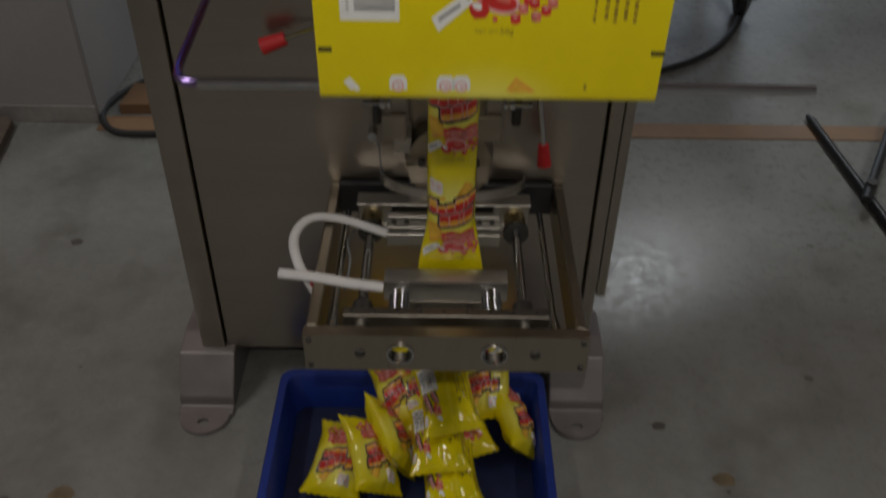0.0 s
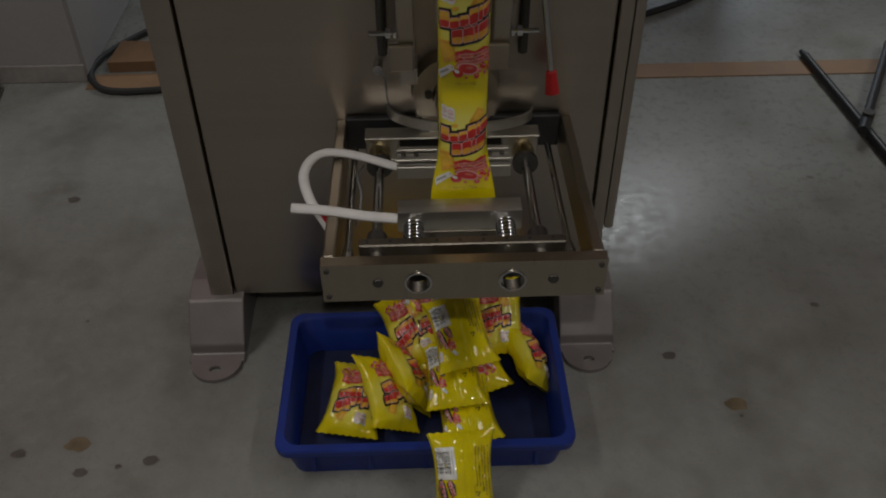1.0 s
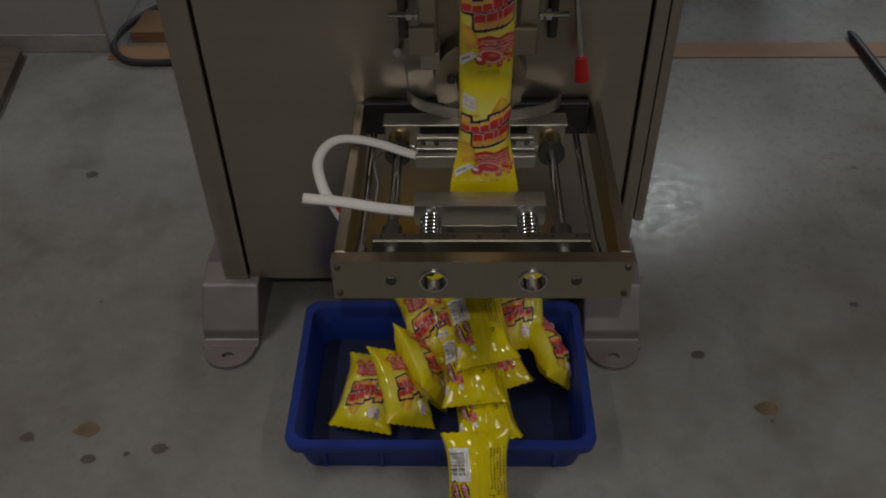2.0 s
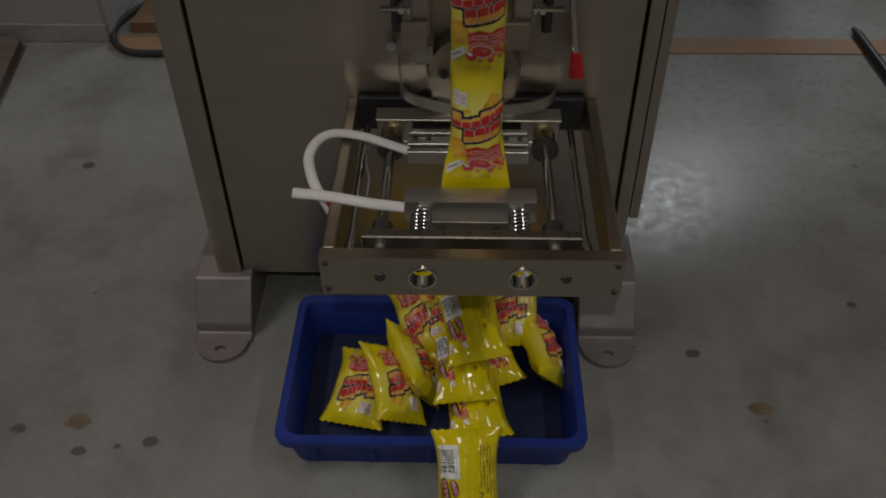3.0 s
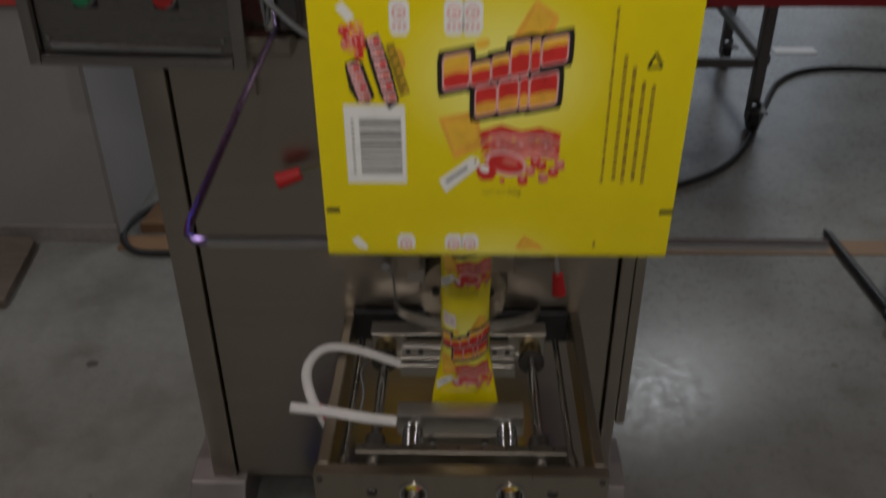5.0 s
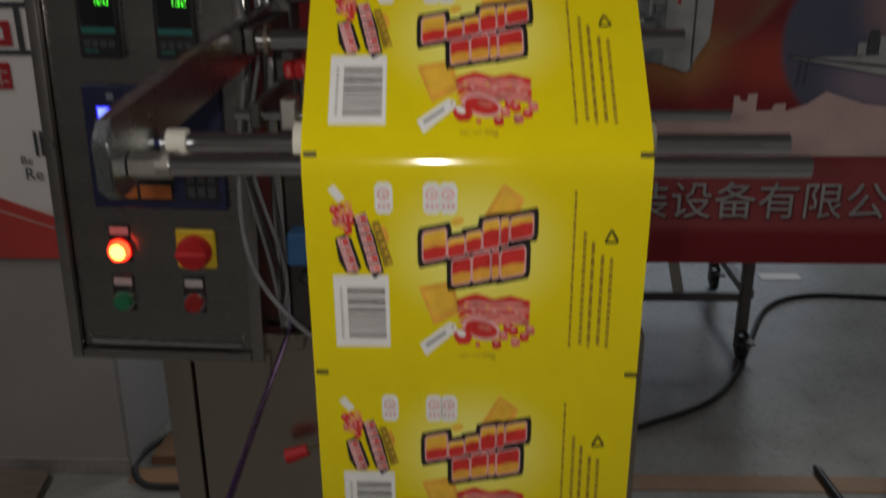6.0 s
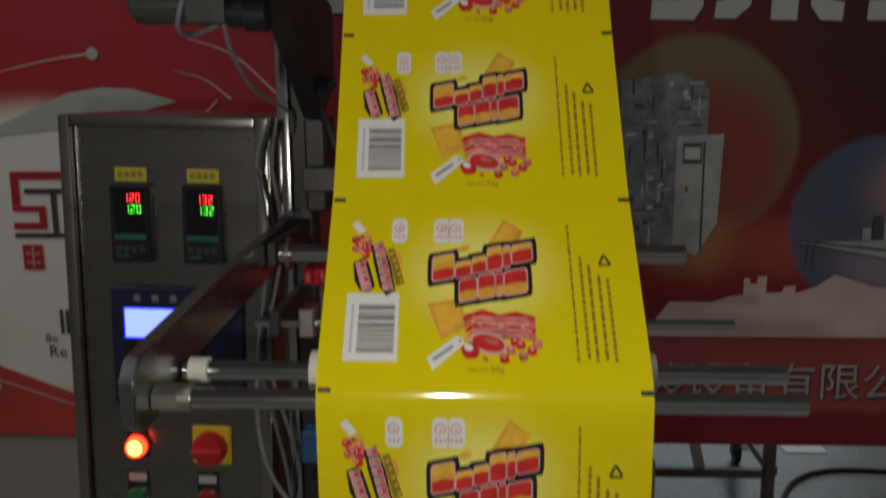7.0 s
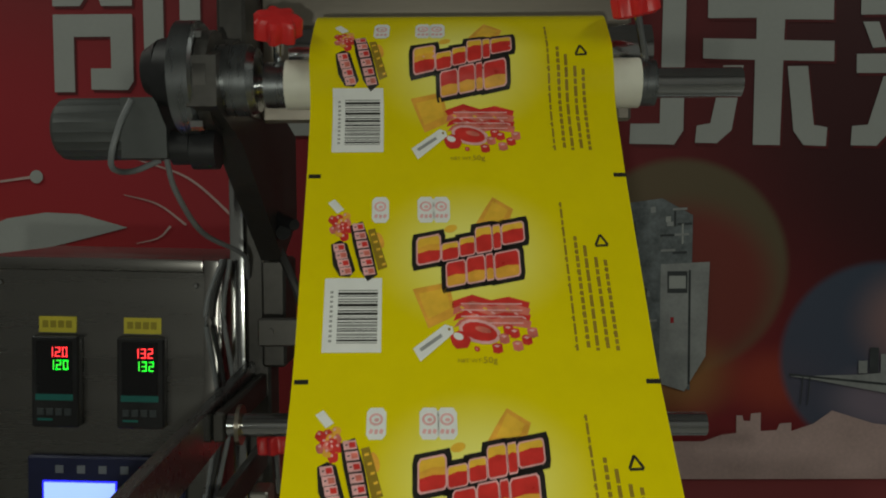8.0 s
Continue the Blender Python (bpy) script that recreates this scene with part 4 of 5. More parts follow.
star_knob(mach, (-0.176, -0.10, 1.268), (-0.172, -0.10, 1.215))
part("slotted_plate", box(B(), -0.192, -0.13, -0.104, -0.096, 1.372, 1.402, 0.002), DARKSTEEL, mach, "small drilled steel plate")
for x in (-0.178, -0.148):
    part("plate_screw", cyl(B(), (x, -0.104, 1.388), (x, -0.107, 1.388), 0.004, seg=6), DARKSTEEL, mach)
part("rod_washer", cyl(B(), (-0.190, -0.20, 1.314), (-0.186, -0.20, 1.314), 0.019, seg=24), STEEL_H, mach)
part("wing_handle", cyl(B(), (-0.199, -0.05, 1.515), (-0.150, -0.11, 1.500), 0.009, 0.006, 12), BLACK, mach, "black clamp handle")


# ---- control cabinet ----
cab = empty("control_cabinet", "stainless steel control cabinet with temperature controllers, screen and buttons", "control cabinet", (-0.385, 0.03, 0.86))
bm = B()
X0, X1, Z0, Z1, YF = -0.530, -0.262, 0.852, 1.463, -0.038
box(bm, X0, X1, -0.012, 0.16, Z0, Z1, 0.006, 2)
part("box", bm, STEEL_CAB, cab, "brushed steel cabinet box")
# raised rim round the recessed door
for nm, a in (("rim", (X0 - 0.002, X0 + 0.013, YF - 0.012, -0.0115, Z0, Z1)), ("rim", (X1 - 0.015, X1 + 0.002, YF - 0.012, -0.0115, Z0, Z1)),
              ("rim", (X0 + 0.0135, X1 - 0.0155, YF - 0.012, -0.0115, Z1 - 0.014, Z1)), ("rim", (X0 + 0.0135, X1 - 0.0155, YF - 0.012, -0.0115, Z0, Z0 + 0.014))):
    part(nm, box(B(), *a, 0.003, 2), STEEL_CAB, cab)
part("door", box(B(), X0 + 0.014, X1 - 0.016, -0.038, -0.0125, Z0 + 0.0145, Z1 - 0.0145, 0.001), STEEL_DOOR, cab, "brushed steel cabinet door")
D = -0.038
part("gutter", box(B(), X0 + 0.026, X1 - 0.03, D - 0.006, D, Z0 + 0.020, Z0 + 0.026, 0.001), CHROME, cab)
for x, z in ((X0 + 0.024, Z0 + 0.034), (X1 - 0.028, Z0 + 0.034), (X0 + 0.022, Z1 - 0.03), (X1 - 0.026, Z1 - 0.03), (X0 + 0.010, 1.16)):
    part("door_screw", cyl(B(), (x, D + (0.0 if x > X0 + 0.012 else -0.012), z), (x, D - 0.003 + (0.0 if x > X0 + 0.012 else -0.012), z), 0.0035, 0.0025, 12), CHROME, cab)

SEG = {"0": "abcdef", "1": "bc", "2": "abged", "3": "abgcd"}


def digits(parent, words, x, z, size, material, y):
    """A lit seven-segment number with its right end at x."""
    bm = B()
    h, w, t = size, size * 0.52, size * 0.13
    for i, ch in enumerate(reversed(words)):
        cx = x - i * w * 1.35
        at = {"a": (cx - w, cx, z + h - t, z + h), "g": (cx - w, cx, z + h / 2 - t / 2, z + h / 2 + t / 2), "d": (cx - w, cx, z, z + t),
              "b": (cx - t, cx, z + h / 2, z + h), "c": (cx - t, cx, z, z + h / 2), "f": (cx - w, cx - w + t, z + h / 2, z + h), "e": (cx - w, cx - w + t, z, z + h / 2)}
        for k in SEG[ch]:
            x0, x1, z0, z1 = at[k]
            g = t * 0.18
            box(bm, x0 + g, x1 - g, y - 0.0006, y, z0 + g, z1 - g)
    return part("digits", bm, material, parent)


def controller(x, words):
    z = 1.276
    c = part("temperature_controller", box(B(), x - 0.002, x + 0.051, D - 0.013, D, z - 0.004, z + 0.099, 0.002), BLACK, cab, "black digital temperature controller showing " + words)
    y = D - 0.0131
    part("window", box(B(), x + 0.004, x + 0.044, y - 0.0006, y, z + 0.034, z + 0.094), SCREEN_BLACK, c)
    part("strip", box(B(), x + 0.003, x + 0.045, y - 0.0009, y, z + 0.027, z + 0.034), TEAL, c)
    for k in range(4):
        part("key", box(B(), x + 0.0045 + k * 0.0102, x + 0.0125 + k * 0.0102, y - 0.0011, y, z + 0.010, z + 0.018, 0.0005), mat_key, c)
    part("name_bar", box(B(), x + 0.005, x + 0.022, y - 0.0008, y, z + 0.004, z + 0.0065), TEAL, c)
    digits(c, words, x + 0.039, z + 0.076, 0.0112, LED_RED, y - 0.0007)
    digits(c, words, x + 0.040, z + 0.0615, 0.0112, LED_GREEN, y - 0.0007)
    lab = part("yellow_label", box(B(), x + 0.002, x + 0.044, D - 0.0016, D, z + 0.1015, z + 0.1195), LABEL_Y, cab, "yellow label with small unreadable print")
    for k in range(4):
        part("print_bar", box(B(), x + 0.006 + k * 0.0088, x + 0.0125 + k * 0.0088, D - 0.0021, D - 0.0016, z + 0.107, z + 0.115), INK_SOFT, lab)


SCREEN_BLACK = mat("smoked_window", (0.012, 0.012, 0.014), 0.2, 0, 0.1, 30)
mat_key = mat("dark_key", (0.05, 0.06, 0.065), 0.5, 0, 0.1, 30)
INK_SOFT = mat("faded_ink", (0.38, 0.31, 0.03), 0.5, 0, 0.1, 40)
GREY_PRINT = mat("grey_print", (0.20, 0.22, 0.26), 0.5, 0, 0.1, 40)
controller(-0.4665, "120"), controller(-0.3710, "132")
scr = part("bag_maker_unit", box(B(), -0.476, -0.298, D - 0.008, D, 1.075, 1.238, 0.002), NAVY, cab, "navy control unit with a lit blue screen")
y = D - 0.0081
# glowing strip in place of the blue halo round the lit screen
part("screen_halo", box(B(), -0.4585, -0.3745, y - 0.0006, y, 1.168, 1.2105), LCD_RIM, scr)
part("screen", box(B(), -0.4565, -0.3765, y - 0.0012, y - 0.0007, 1.170, 1.2085), LCD, scr, "lit pale blue screen")
for k in range(5):
    part("title_bar", box(B(), -0.444 + k * 0.0245, -0.435 + k * 0.0245, y - 0.0006, y, 1.219, 1.228), GREY_PRINT, scr)
part("keypad", box(B(), -0.460, -0.368, y - 0.0008, y, 1.086, 1.160), BLACK, scr)
for k in range(2):
    part("orange_key", box(B(), -0.457 + k * 0.045, -0.416 + k * 0.045, y - 0.002, y - 0.0009, 1.090, 1.108, 0.0005), ORANGE_BTN, scr)
part("side_keypad", box(B(), -0.353, -0.308, y - 0.0008, y, 1.088, 1.135), BLACK, scr)
for k in range(6):
    part("small_key", box(B(), -0.349 + (k % 3) * 0.0135, -0.339 + (k % 3) * 0.0135, y - 0.0018, y - 0.0009, 1.093 + (k // 3) * 0.02, 1.107 + (k // 3) * 0.02, 0.0005), mat_key, scr)


def button(name, x, z, material, label, r=0.0125, ring=CHROME, tag_m=LABEL_W):
    b = part(name, cyl(B(), (x, D, z), (x, D - 0.008, z), r + 0.003, r + 0.002, 28), ring, cab, label)
    part("cap", cyl(B(), (x, D - 0.008, z), (x, D - 0.017, z), r, r * 0.92, 28), material, b)
    p = part("button_plate", box(B(), x - 0.016, x + 0.014, D - 0.002, D, z - 0.018, z + 0.036, 0.001), BLACK, cab)
    part("plate_label", box(B(), x - 0.0135, x + 0.0115, D - 0.0028, D - 0.002, z + 0.0205, z + 0.0315), tag_m, p)
    return b


lampb = button("pilot_lamp", -0.449, 1.015, LAMP_RED, "lit red pilot lamp", 0.0145, RED_PLASTIC, mat("lamp_label", (0.60, 0.35, 0.36), 0.5))
part("lamp_core", cyl(B(), (-0.449, D - 0.0171, 1.015), (-0.449, D - 0.0185, 1.015), 0.0105, 0.009, 24), LAMP_CORE, lampb)
button("start_button", -0.451, 0.941, GREEN_BTN, "green start push button in a chrome ring")
button("stop_button", -0.353, 0.941, DARKRED_BTN, "dark red stop push button in a chrome ring")
es = part("main_switch", box(B(), -0.373, -0.319, D - 0.006, D, 0.990, 1.046, 0.003), YELLOW_PLATE, cab, "yellow switch plate with a red knob")
bm = B()
cyl(bm, (-0.347, D - 0.006, 1.016), (-0.347, D - 0.014, 1.016), 0.0235, 0.0235, 36), cyl(bm, (-0.347, D - 0.014, 1.016), (-0.347, D - 0.024, 1.016), 0.0235, 0.020, 36)
box(bm, -0.368, -0.326, D - 0.030, D - 0.024, 1.0105, 1.0215, 0.003)
part("red_knob", bm, RED_PLASTIC, es, "round red knob")

# the cabinet leans slightly towards the column
cab.rotation_euler.y = radians(1.4)

# ---- the filled film tube between the jaws ----
tube = empty("film_tube", "yellow printed film tube hanging between the sealing jaws", "film", (0.008, -0.16, 0.43))
TC, TY, TR = 0.013, -0.166, 0.0318


def tube_point(u, z, h):
    """The tube: round above, drawn flat into the jaws below."""
    k = min(max((z - 0.432) / 0.085, 0), 1)
    k = k * k * (3 - 2 * k)
    a = u / TR / 1.08
    rx, ry = TR * (1 + 0.38 * (1 - k)), TR * (0.08 + 0.92 * k) + 0.0012 * noise.noise(Vector((u * 60, z * 30, 1))) * (1.3 - k)
    crease = 0.0016 * noise.noise(Vector((u * 90, z * 45, 7)))
    return (TC + (rx + h + crease) * math.sin(a), TY - 0.026 * (1 - k) - (ry + h + crease) * math.cos(a), z)


bm = B()
uvl = bm.loops.layers.uv.new("flat")
ZS = [0.412 + 0.0068 * i for i in range(60)]
n = 40
rows = [[bm.verts.new(tube_point((2 * math.pi * TR * 1.08) * (k / n - 0.5), z, 0)) for k in range(n)] for z in ZS]
for i, (a, b) in enumerate(zip(rows, rows[1:])):
    for k in range(n):
        f = bm.faces.new((a[k], a[(k + 1) % n], b[(k + 1) % n], b[k]))
        f.smooth = True
        for lp, (kk, ii) in zip(f.loops, ((k, i), (k + 1, i), (k + 1, i + 1), (k, i + 1))):
            lp[uvl].uv = (kk / n, (ZS[ii] - 0.443) / 0.160 + 10)
me = bpy.data.meshes.new("film_sleeve")
bm.normal_update(), bm.to_mesh(me), bm.free()
me.materials.append(FILM)
ob = new("film_sleeve", me)
under(ob, tube)
for k in range(-1, 3):
    printed(lambda u, v, h, k=k: tube_point(u, 0.443 + k * 0.160 + v * 0.914, h * 2.5), tube, lambda u, v, k=k: abs(u) < 0.10 and 0.415 < 0.443 + k * 0.160 + v * 0.914 < 0.80)


# ---- blue crate ----
crate = empty("plastic_crate", "shallow blue plastic crate on the floor, half full of snack bags", "crate", (-0.035, -0.19, 0))
H, T = 0.078, 0.006
CRATE_DARK = mat("dark_crate_base", (0.008, 0.014, 0.055), 0.5, 0, 0.5, 25, 0.2, 120)


def rounded(x0, x1, y0, y1, r, n=5):
    out = []
    for cx, cy, a0 in ((x1 - r, y1 - r, 0), (x0 + r, y1 - r, 90), (x0 + r, y0 + r, 180), (x1 - r, y0 + r, 270)):
        out += [(cx + r * math.cos(radians(a0 + 90 * k / n)), cy + r * math.sin(radians(a0 + 90 * k / n))) for k in range(n + 1)]
    return out


def lofted(bm, loops, close=False):
    prev = None
    first = None
    for pts in loops:
        ring = [bm.verts.new(p) for p in pts]
        if prev:
            for i in range(len(ring)):
                j = (i + 1) % len(ring)
                bm.faces.new((prev[i], prev[j], ring[j], ring[i]))
        else:
            first = ring
        prev = ring
    return first, prev


bm = B()
CX0, CX1, CY0, CY1 = -0.260, 0.167, -0.324, -0.060


def ringat(d, z, r=0.022):
    return [(x, y, z) for x, y in rounded(CX0 - d, CX1 + d, CY0 - d, CY1 + d, r)]


f, l = lofted(bm, [ringat(-0.004, 0.0), ringat(0.006, H - 0.016), ringat(0.015, H - 0.016), ringat(0.016, H - 0.003), ringat(0.014, H), ringat(0.003, H), ringat(0.0, H - 0.004), ringat(-0.010, 0.005)])
bm.faces.new(f[::-1]), bm.faces.new(l)
part("tub", bm, BLUE_CRATE, crate, "blue moulded tub with a thick rim")
for k in range(5):
    x = -0.22 + k * 0.086
    part("outer_rib", box(B(), x - 0.003, x + 0.003, CY0 - 0.006, CY0 + 0.003, 0.012, H - 0.0165, 0.001), BLUE_CRATE, crate)
for k in range(11):
    x = -0.235 + k * 0.038
    part("base_rib", box(B(), x - 0.0015, x + 0.0015, CY0 + 0.02, CY1 - 0.02, 0.0045, 0.0065), BLUE_CRATE, crate)


# darker mottled sheet laid over the blue base of the tub
part("base_sheet", box(B(), CX0 + 0.010, CX1 - 0.010, CY0 + 0.010, CY1 - 0.010, 0.0051, 0.0078, 0.001), CRATE_DARK, crate, "grimy dark base of the crate")


# ---- snack bags ----
BW, BL = 0.0515, 0.067  # half width and half length


def bag_point(a, b, side, seed, thick):
    """A pillow bag: a across and b along, each from -1 to 1; side 1 front, -1 back."""
    q = max(0.0, 1 - abs(a) ** 2.4) ** 0.62 * max(0.0, 1 - abs(b) ** 2.6) ** 0.58
    w = BW * (1 - 0.19 * (1 - abs(b) ** 3))
    wr = 0.0065 * noise.noise(Vector((a * 2.3 + seed * 9.1, b * 2.9, side * 4.0))) + 0.0040 * noise.noise(Vector((a * 7 + seed * 3.3, b * 5, side * 8.0)))
    pleat = 0.0016 * math.sin(a * 15 + seed) * max(0.0, abs(b) - 0.66) * 3 * (1 - abs(b) ** 6)
    z = side * (thick * q + 0.0004) + (wr + pleat) * min(1.0, q * 2.2)
    bend = 0.004 * math.sin(seed * 5) * (b * b) + 0.0035 * math.cos(seed * 3) * a * abs(b)
    return Vector((w * a, BL * b, z + bend))


def make_bag(seed, back_up, thick, label):
    bag = empty("snack_bag", label, "snack bag", (0, 0, 0), "sealed snack bags")
    bm = B()
    uvl = bm.loops.layers.uv.new("flat")
    NA, NB = 18, 24
    grid = {}
    for side in (1, -1):
        for i in range(NA + 1):
            for j in range(NB + 1):
                a, b = 2 * i / NA - 1, 2 * j / NB - 1
                if side == -1 and (i in (0, NA)):
                    grid[side, i, j] = grid[1, i, j]
                else:
                    p = bag_point(a, b, side, seed, thick)
                    if j in (0, NB):
                        p.y += (0.0022 if i % 2 else 0.0) * (1 if j else -1)
                    grid[side, i, j] = bm.verts.new(p)
    for side in (1, -1):
        for i in range(NA):
            for j in range(NB):
                q = [(i, j), (i + 1, j), (i + 1, j + 1), (i, j + 1)]
                f = bm.faces.new([grid[side, x, y] for x, y in (q if side == 1 else q[::-1])])
                f.smooth = True
                for lp, (x, y) in zip(f.loops, (q if side == 1 else q[::-1])):
                    u = 0.5 + (x / NA - 0.5) * 0.49 if side * (-1 if back_up else 1) == 1 else 0.02
                    lp[uvl].uv = (u, y / NB * 0.99)
    me = bpy.data.meshes.new("pouch")
    bm.normal_update(), bm.to_mesh(me), bm.free()
    me.materials.append(FILM)
    ob = new("pouch", me)
    ob.parent = bag

    def put(a, b, side, h):
        p = bag_point(a, b, side, seed, thick)
        e = 0.02
        du, dv = bag_point(min(a + e, 1), b, side, seed, thick) - bag_point(max(a - e, -1), b, side, seed, thick), bag_point(a, min(b + e, 1), side, seed, thick) - bag_point(a, max(b - e, -1), side, seed, thick)
        nn = du.cross(dv).normalized() * side
        return tuple(p + nn * (h * 2.0 + 0.0006))
    if not back_up:
        printed(lambda u, v, h: put(u / 0.064, v / REPEAT * 2 - 1, 1, h), bag, lambda u, v: abs(u) < 0.060 and 0.01 < v < 0.168)
    else:
        # the two outer strips of the design meet at the back seam
        printed(lambda u, v, h: put((-1.0 if u < 0 else 1.0) * (0.1215 - abs(u)) / 0.060 * 0.98, (1 - v / REPEAT * 2) * 0.99, 1, h), bag,
                lambda u, v: abs(u) > 0.064 and abs(u) < 0.119 and 0.012 < v < 0.166)
        bm = B()
        prev = None
        for j in range(25):
            b = 2 * j / 24 - 1
            b *= 0.985
            p = bag_point(0.02, b, 1, seed, thick) + Vector((0, 0, 0.0010))
            row = [bm.verts.new(p + Vector((dx, 0, dz))) for dx, dz in ((-0.001, 0.0), (0.0045, 0.0034), (0.0105, 0.0012), (0.0105, 0.0002), (0.0045, 0.0018))]
            if prev:
                for i in range(5):
                    bm.faces.new((prev[i], prev[(i + 1) % 5], row[(i + 1) % 5], row[i]))
            prev = row
        part("back_seam", bm, FILM_PLAIN, bag, "folded back seam")
    return bag


FILM_PLAIN = mat("yellow_film_plain", (0.79, 0.65, 0.004), 0.09, 0, 0.05, 40, coat=0.3, rvar=0.02)
front_a = make_bag(1.0, False, 0.019, "plump yellow snack bag lying face up in the crate")
front_b = make_bag(2.3, False, 0.022, "plump yellow snack bag tilted on its side in the crate")
back_a = make_bag(3.7, True, 0.020, "plump yellow snack bag lying seam side up on the pile")
SPOTS = (
    # source, x, y, z, tilt about x, tilt about y, turn
    (front_a, -0.161, -0.204, 0.036, -8, -4, 170),
    (front_b, -0.108, -0.214, 0.060, -14, -34, 204),
    (front_b, -0.078, -0.178, 0.064, -5, -62, 206),
    (front_a, -0.068, -0.092, 0.085, -25, 22, 190),
    (front_b, -0.024, -0.155, 0.034, 6, 10, -10),
    (front_a, -0.036, -0.085, 0.088, -30, -10, 196),
    (front_b, 0.036, -0.138, 0.046, 4, -8, 14),
    (front_a, 0.078, -0.080, 0.096, -26, 10, 174),
    (front_b, 0.126, -0.136, 0.060, -14, -50, 208),
    (back_a, 0.012, -0.156, 0.138, 12, -6, 10),
    (back_a, 0.000, -0.194, 0.082, 4, -4, 4),
    (back_a, 0.018, -0.238, 0.050, 6, -4, 8),
    (back_a, 0.008, -0.386, 0.066, 44, 2, 5),
)
used = set()
for src, x, y, z, rx, ry, rz in SPOTS:
    m = pose(x, y, z, rx, ry, rz)
    if src in used:
        copy_thing(src, m)
    else:
        src.matrix_basis = m
        used.add(src)

# ---- the printed banner ----
def hang(z):
    """Height at which a line of the banner's layout hangs."""
    return 1.025 * z - 0.044


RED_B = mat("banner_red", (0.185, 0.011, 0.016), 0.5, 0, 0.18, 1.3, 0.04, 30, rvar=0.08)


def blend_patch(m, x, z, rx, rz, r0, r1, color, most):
    """Blends a soft round patch of colour into the banner: full inside r0, gone at r1 (in radii)."""
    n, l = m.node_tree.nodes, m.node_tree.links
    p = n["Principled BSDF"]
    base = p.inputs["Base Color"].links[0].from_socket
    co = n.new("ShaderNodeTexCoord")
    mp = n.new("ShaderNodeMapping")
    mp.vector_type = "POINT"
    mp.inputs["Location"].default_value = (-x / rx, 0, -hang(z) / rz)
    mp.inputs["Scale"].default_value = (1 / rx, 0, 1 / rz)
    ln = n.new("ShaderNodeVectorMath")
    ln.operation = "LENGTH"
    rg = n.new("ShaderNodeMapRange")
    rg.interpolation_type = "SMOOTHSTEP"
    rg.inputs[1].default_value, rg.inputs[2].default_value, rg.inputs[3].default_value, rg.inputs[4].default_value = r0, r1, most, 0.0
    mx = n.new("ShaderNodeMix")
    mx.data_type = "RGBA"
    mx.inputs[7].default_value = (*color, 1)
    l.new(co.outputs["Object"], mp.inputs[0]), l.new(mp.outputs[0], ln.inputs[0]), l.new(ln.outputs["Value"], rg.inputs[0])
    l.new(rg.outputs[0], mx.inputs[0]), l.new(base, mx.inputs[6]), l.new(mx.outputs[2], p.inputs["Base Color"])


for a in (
    # first two patches paint the banner's brighter left and dimmer right into its red
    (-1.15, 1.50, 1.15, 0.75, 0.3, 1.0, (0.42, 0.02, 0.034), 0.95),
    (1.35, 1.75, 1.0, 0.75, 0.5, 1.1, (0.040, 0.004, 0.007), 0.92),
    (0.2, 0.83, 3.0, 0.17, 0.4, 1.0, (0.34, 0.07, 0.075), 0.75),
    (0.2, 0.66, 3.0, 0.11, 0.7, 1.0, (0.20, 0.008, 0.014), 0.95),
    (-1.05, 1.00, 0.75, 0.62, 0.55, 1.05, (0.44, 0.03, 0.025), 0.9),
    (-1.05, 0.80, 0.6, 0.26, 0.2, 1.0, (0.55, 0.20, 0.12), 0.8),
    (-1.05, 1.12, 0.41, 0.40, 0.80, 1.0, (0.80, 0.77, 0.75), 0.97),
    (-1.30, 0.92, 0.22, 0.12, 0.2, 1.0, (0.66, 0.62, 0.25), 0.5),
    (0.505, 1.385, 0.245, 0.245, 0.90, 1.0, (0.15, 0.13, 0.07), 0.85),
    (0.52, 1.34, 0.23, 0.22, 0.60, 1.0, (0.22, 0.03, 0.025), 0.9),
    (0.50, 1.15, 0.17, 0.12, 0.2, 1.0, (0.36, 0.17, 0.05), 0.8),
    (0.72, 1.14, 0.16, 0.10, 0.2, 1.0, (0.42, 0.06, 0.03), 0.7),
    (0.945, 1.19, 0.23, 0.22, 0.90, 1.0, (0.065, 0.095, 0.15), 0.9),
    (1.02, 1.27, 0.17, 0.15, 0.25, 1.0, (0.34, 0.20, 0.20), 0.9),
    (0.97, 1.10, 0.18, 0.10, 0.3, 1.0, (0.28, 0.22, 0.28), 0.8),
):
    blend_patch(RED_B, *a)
BAN = [mat("banner_" + k, c, 0.45, 0, v, s) for k, c, v, s in (
    ("white", (0.44, 0.455, 0.44), 0.08, 3), ("shadow", (0.11, 0.008, 0.012), 0.1, 3), ("pale", (0.56, 0.40, 0.38), 0.25, 6), ("orange", (0.52, 0.13, 0.06), 0.35, 5),
    ("green", (0.19, 0.21, 0.12), 0.35, 6), ("rosy", (0.50, 0.055, 0.045), 0.25, 4), ("blue", (0.13, 0.19, 0.28), 0.4, 5), ("grey", (0.16, 0.18, 0.19), 0.5, 30),
    ("dark", (0.05, 0.055, 0.06), 0.3, 20), ("pinkband", (0.38, 0.085, 0.085), 0.2, 3), ("logo", (0.42, 0.02, 0.03), 0.1, 5), ("deep", (0.24, 0.008, 0.016), 0.2, 2), ("lily", (0.32, 0.33, 0.33), 0.3, 12))]
W_, S_, P_, O_, G_, R_, U_, Y_, D_, K_, L_, E_, I_ = range(13)
banner = empty("exhibition_banner", "large red printed vinyl banner with white lettering and machine pictures", "banner", (0.1, 0.903, 0.638))
bm = B()
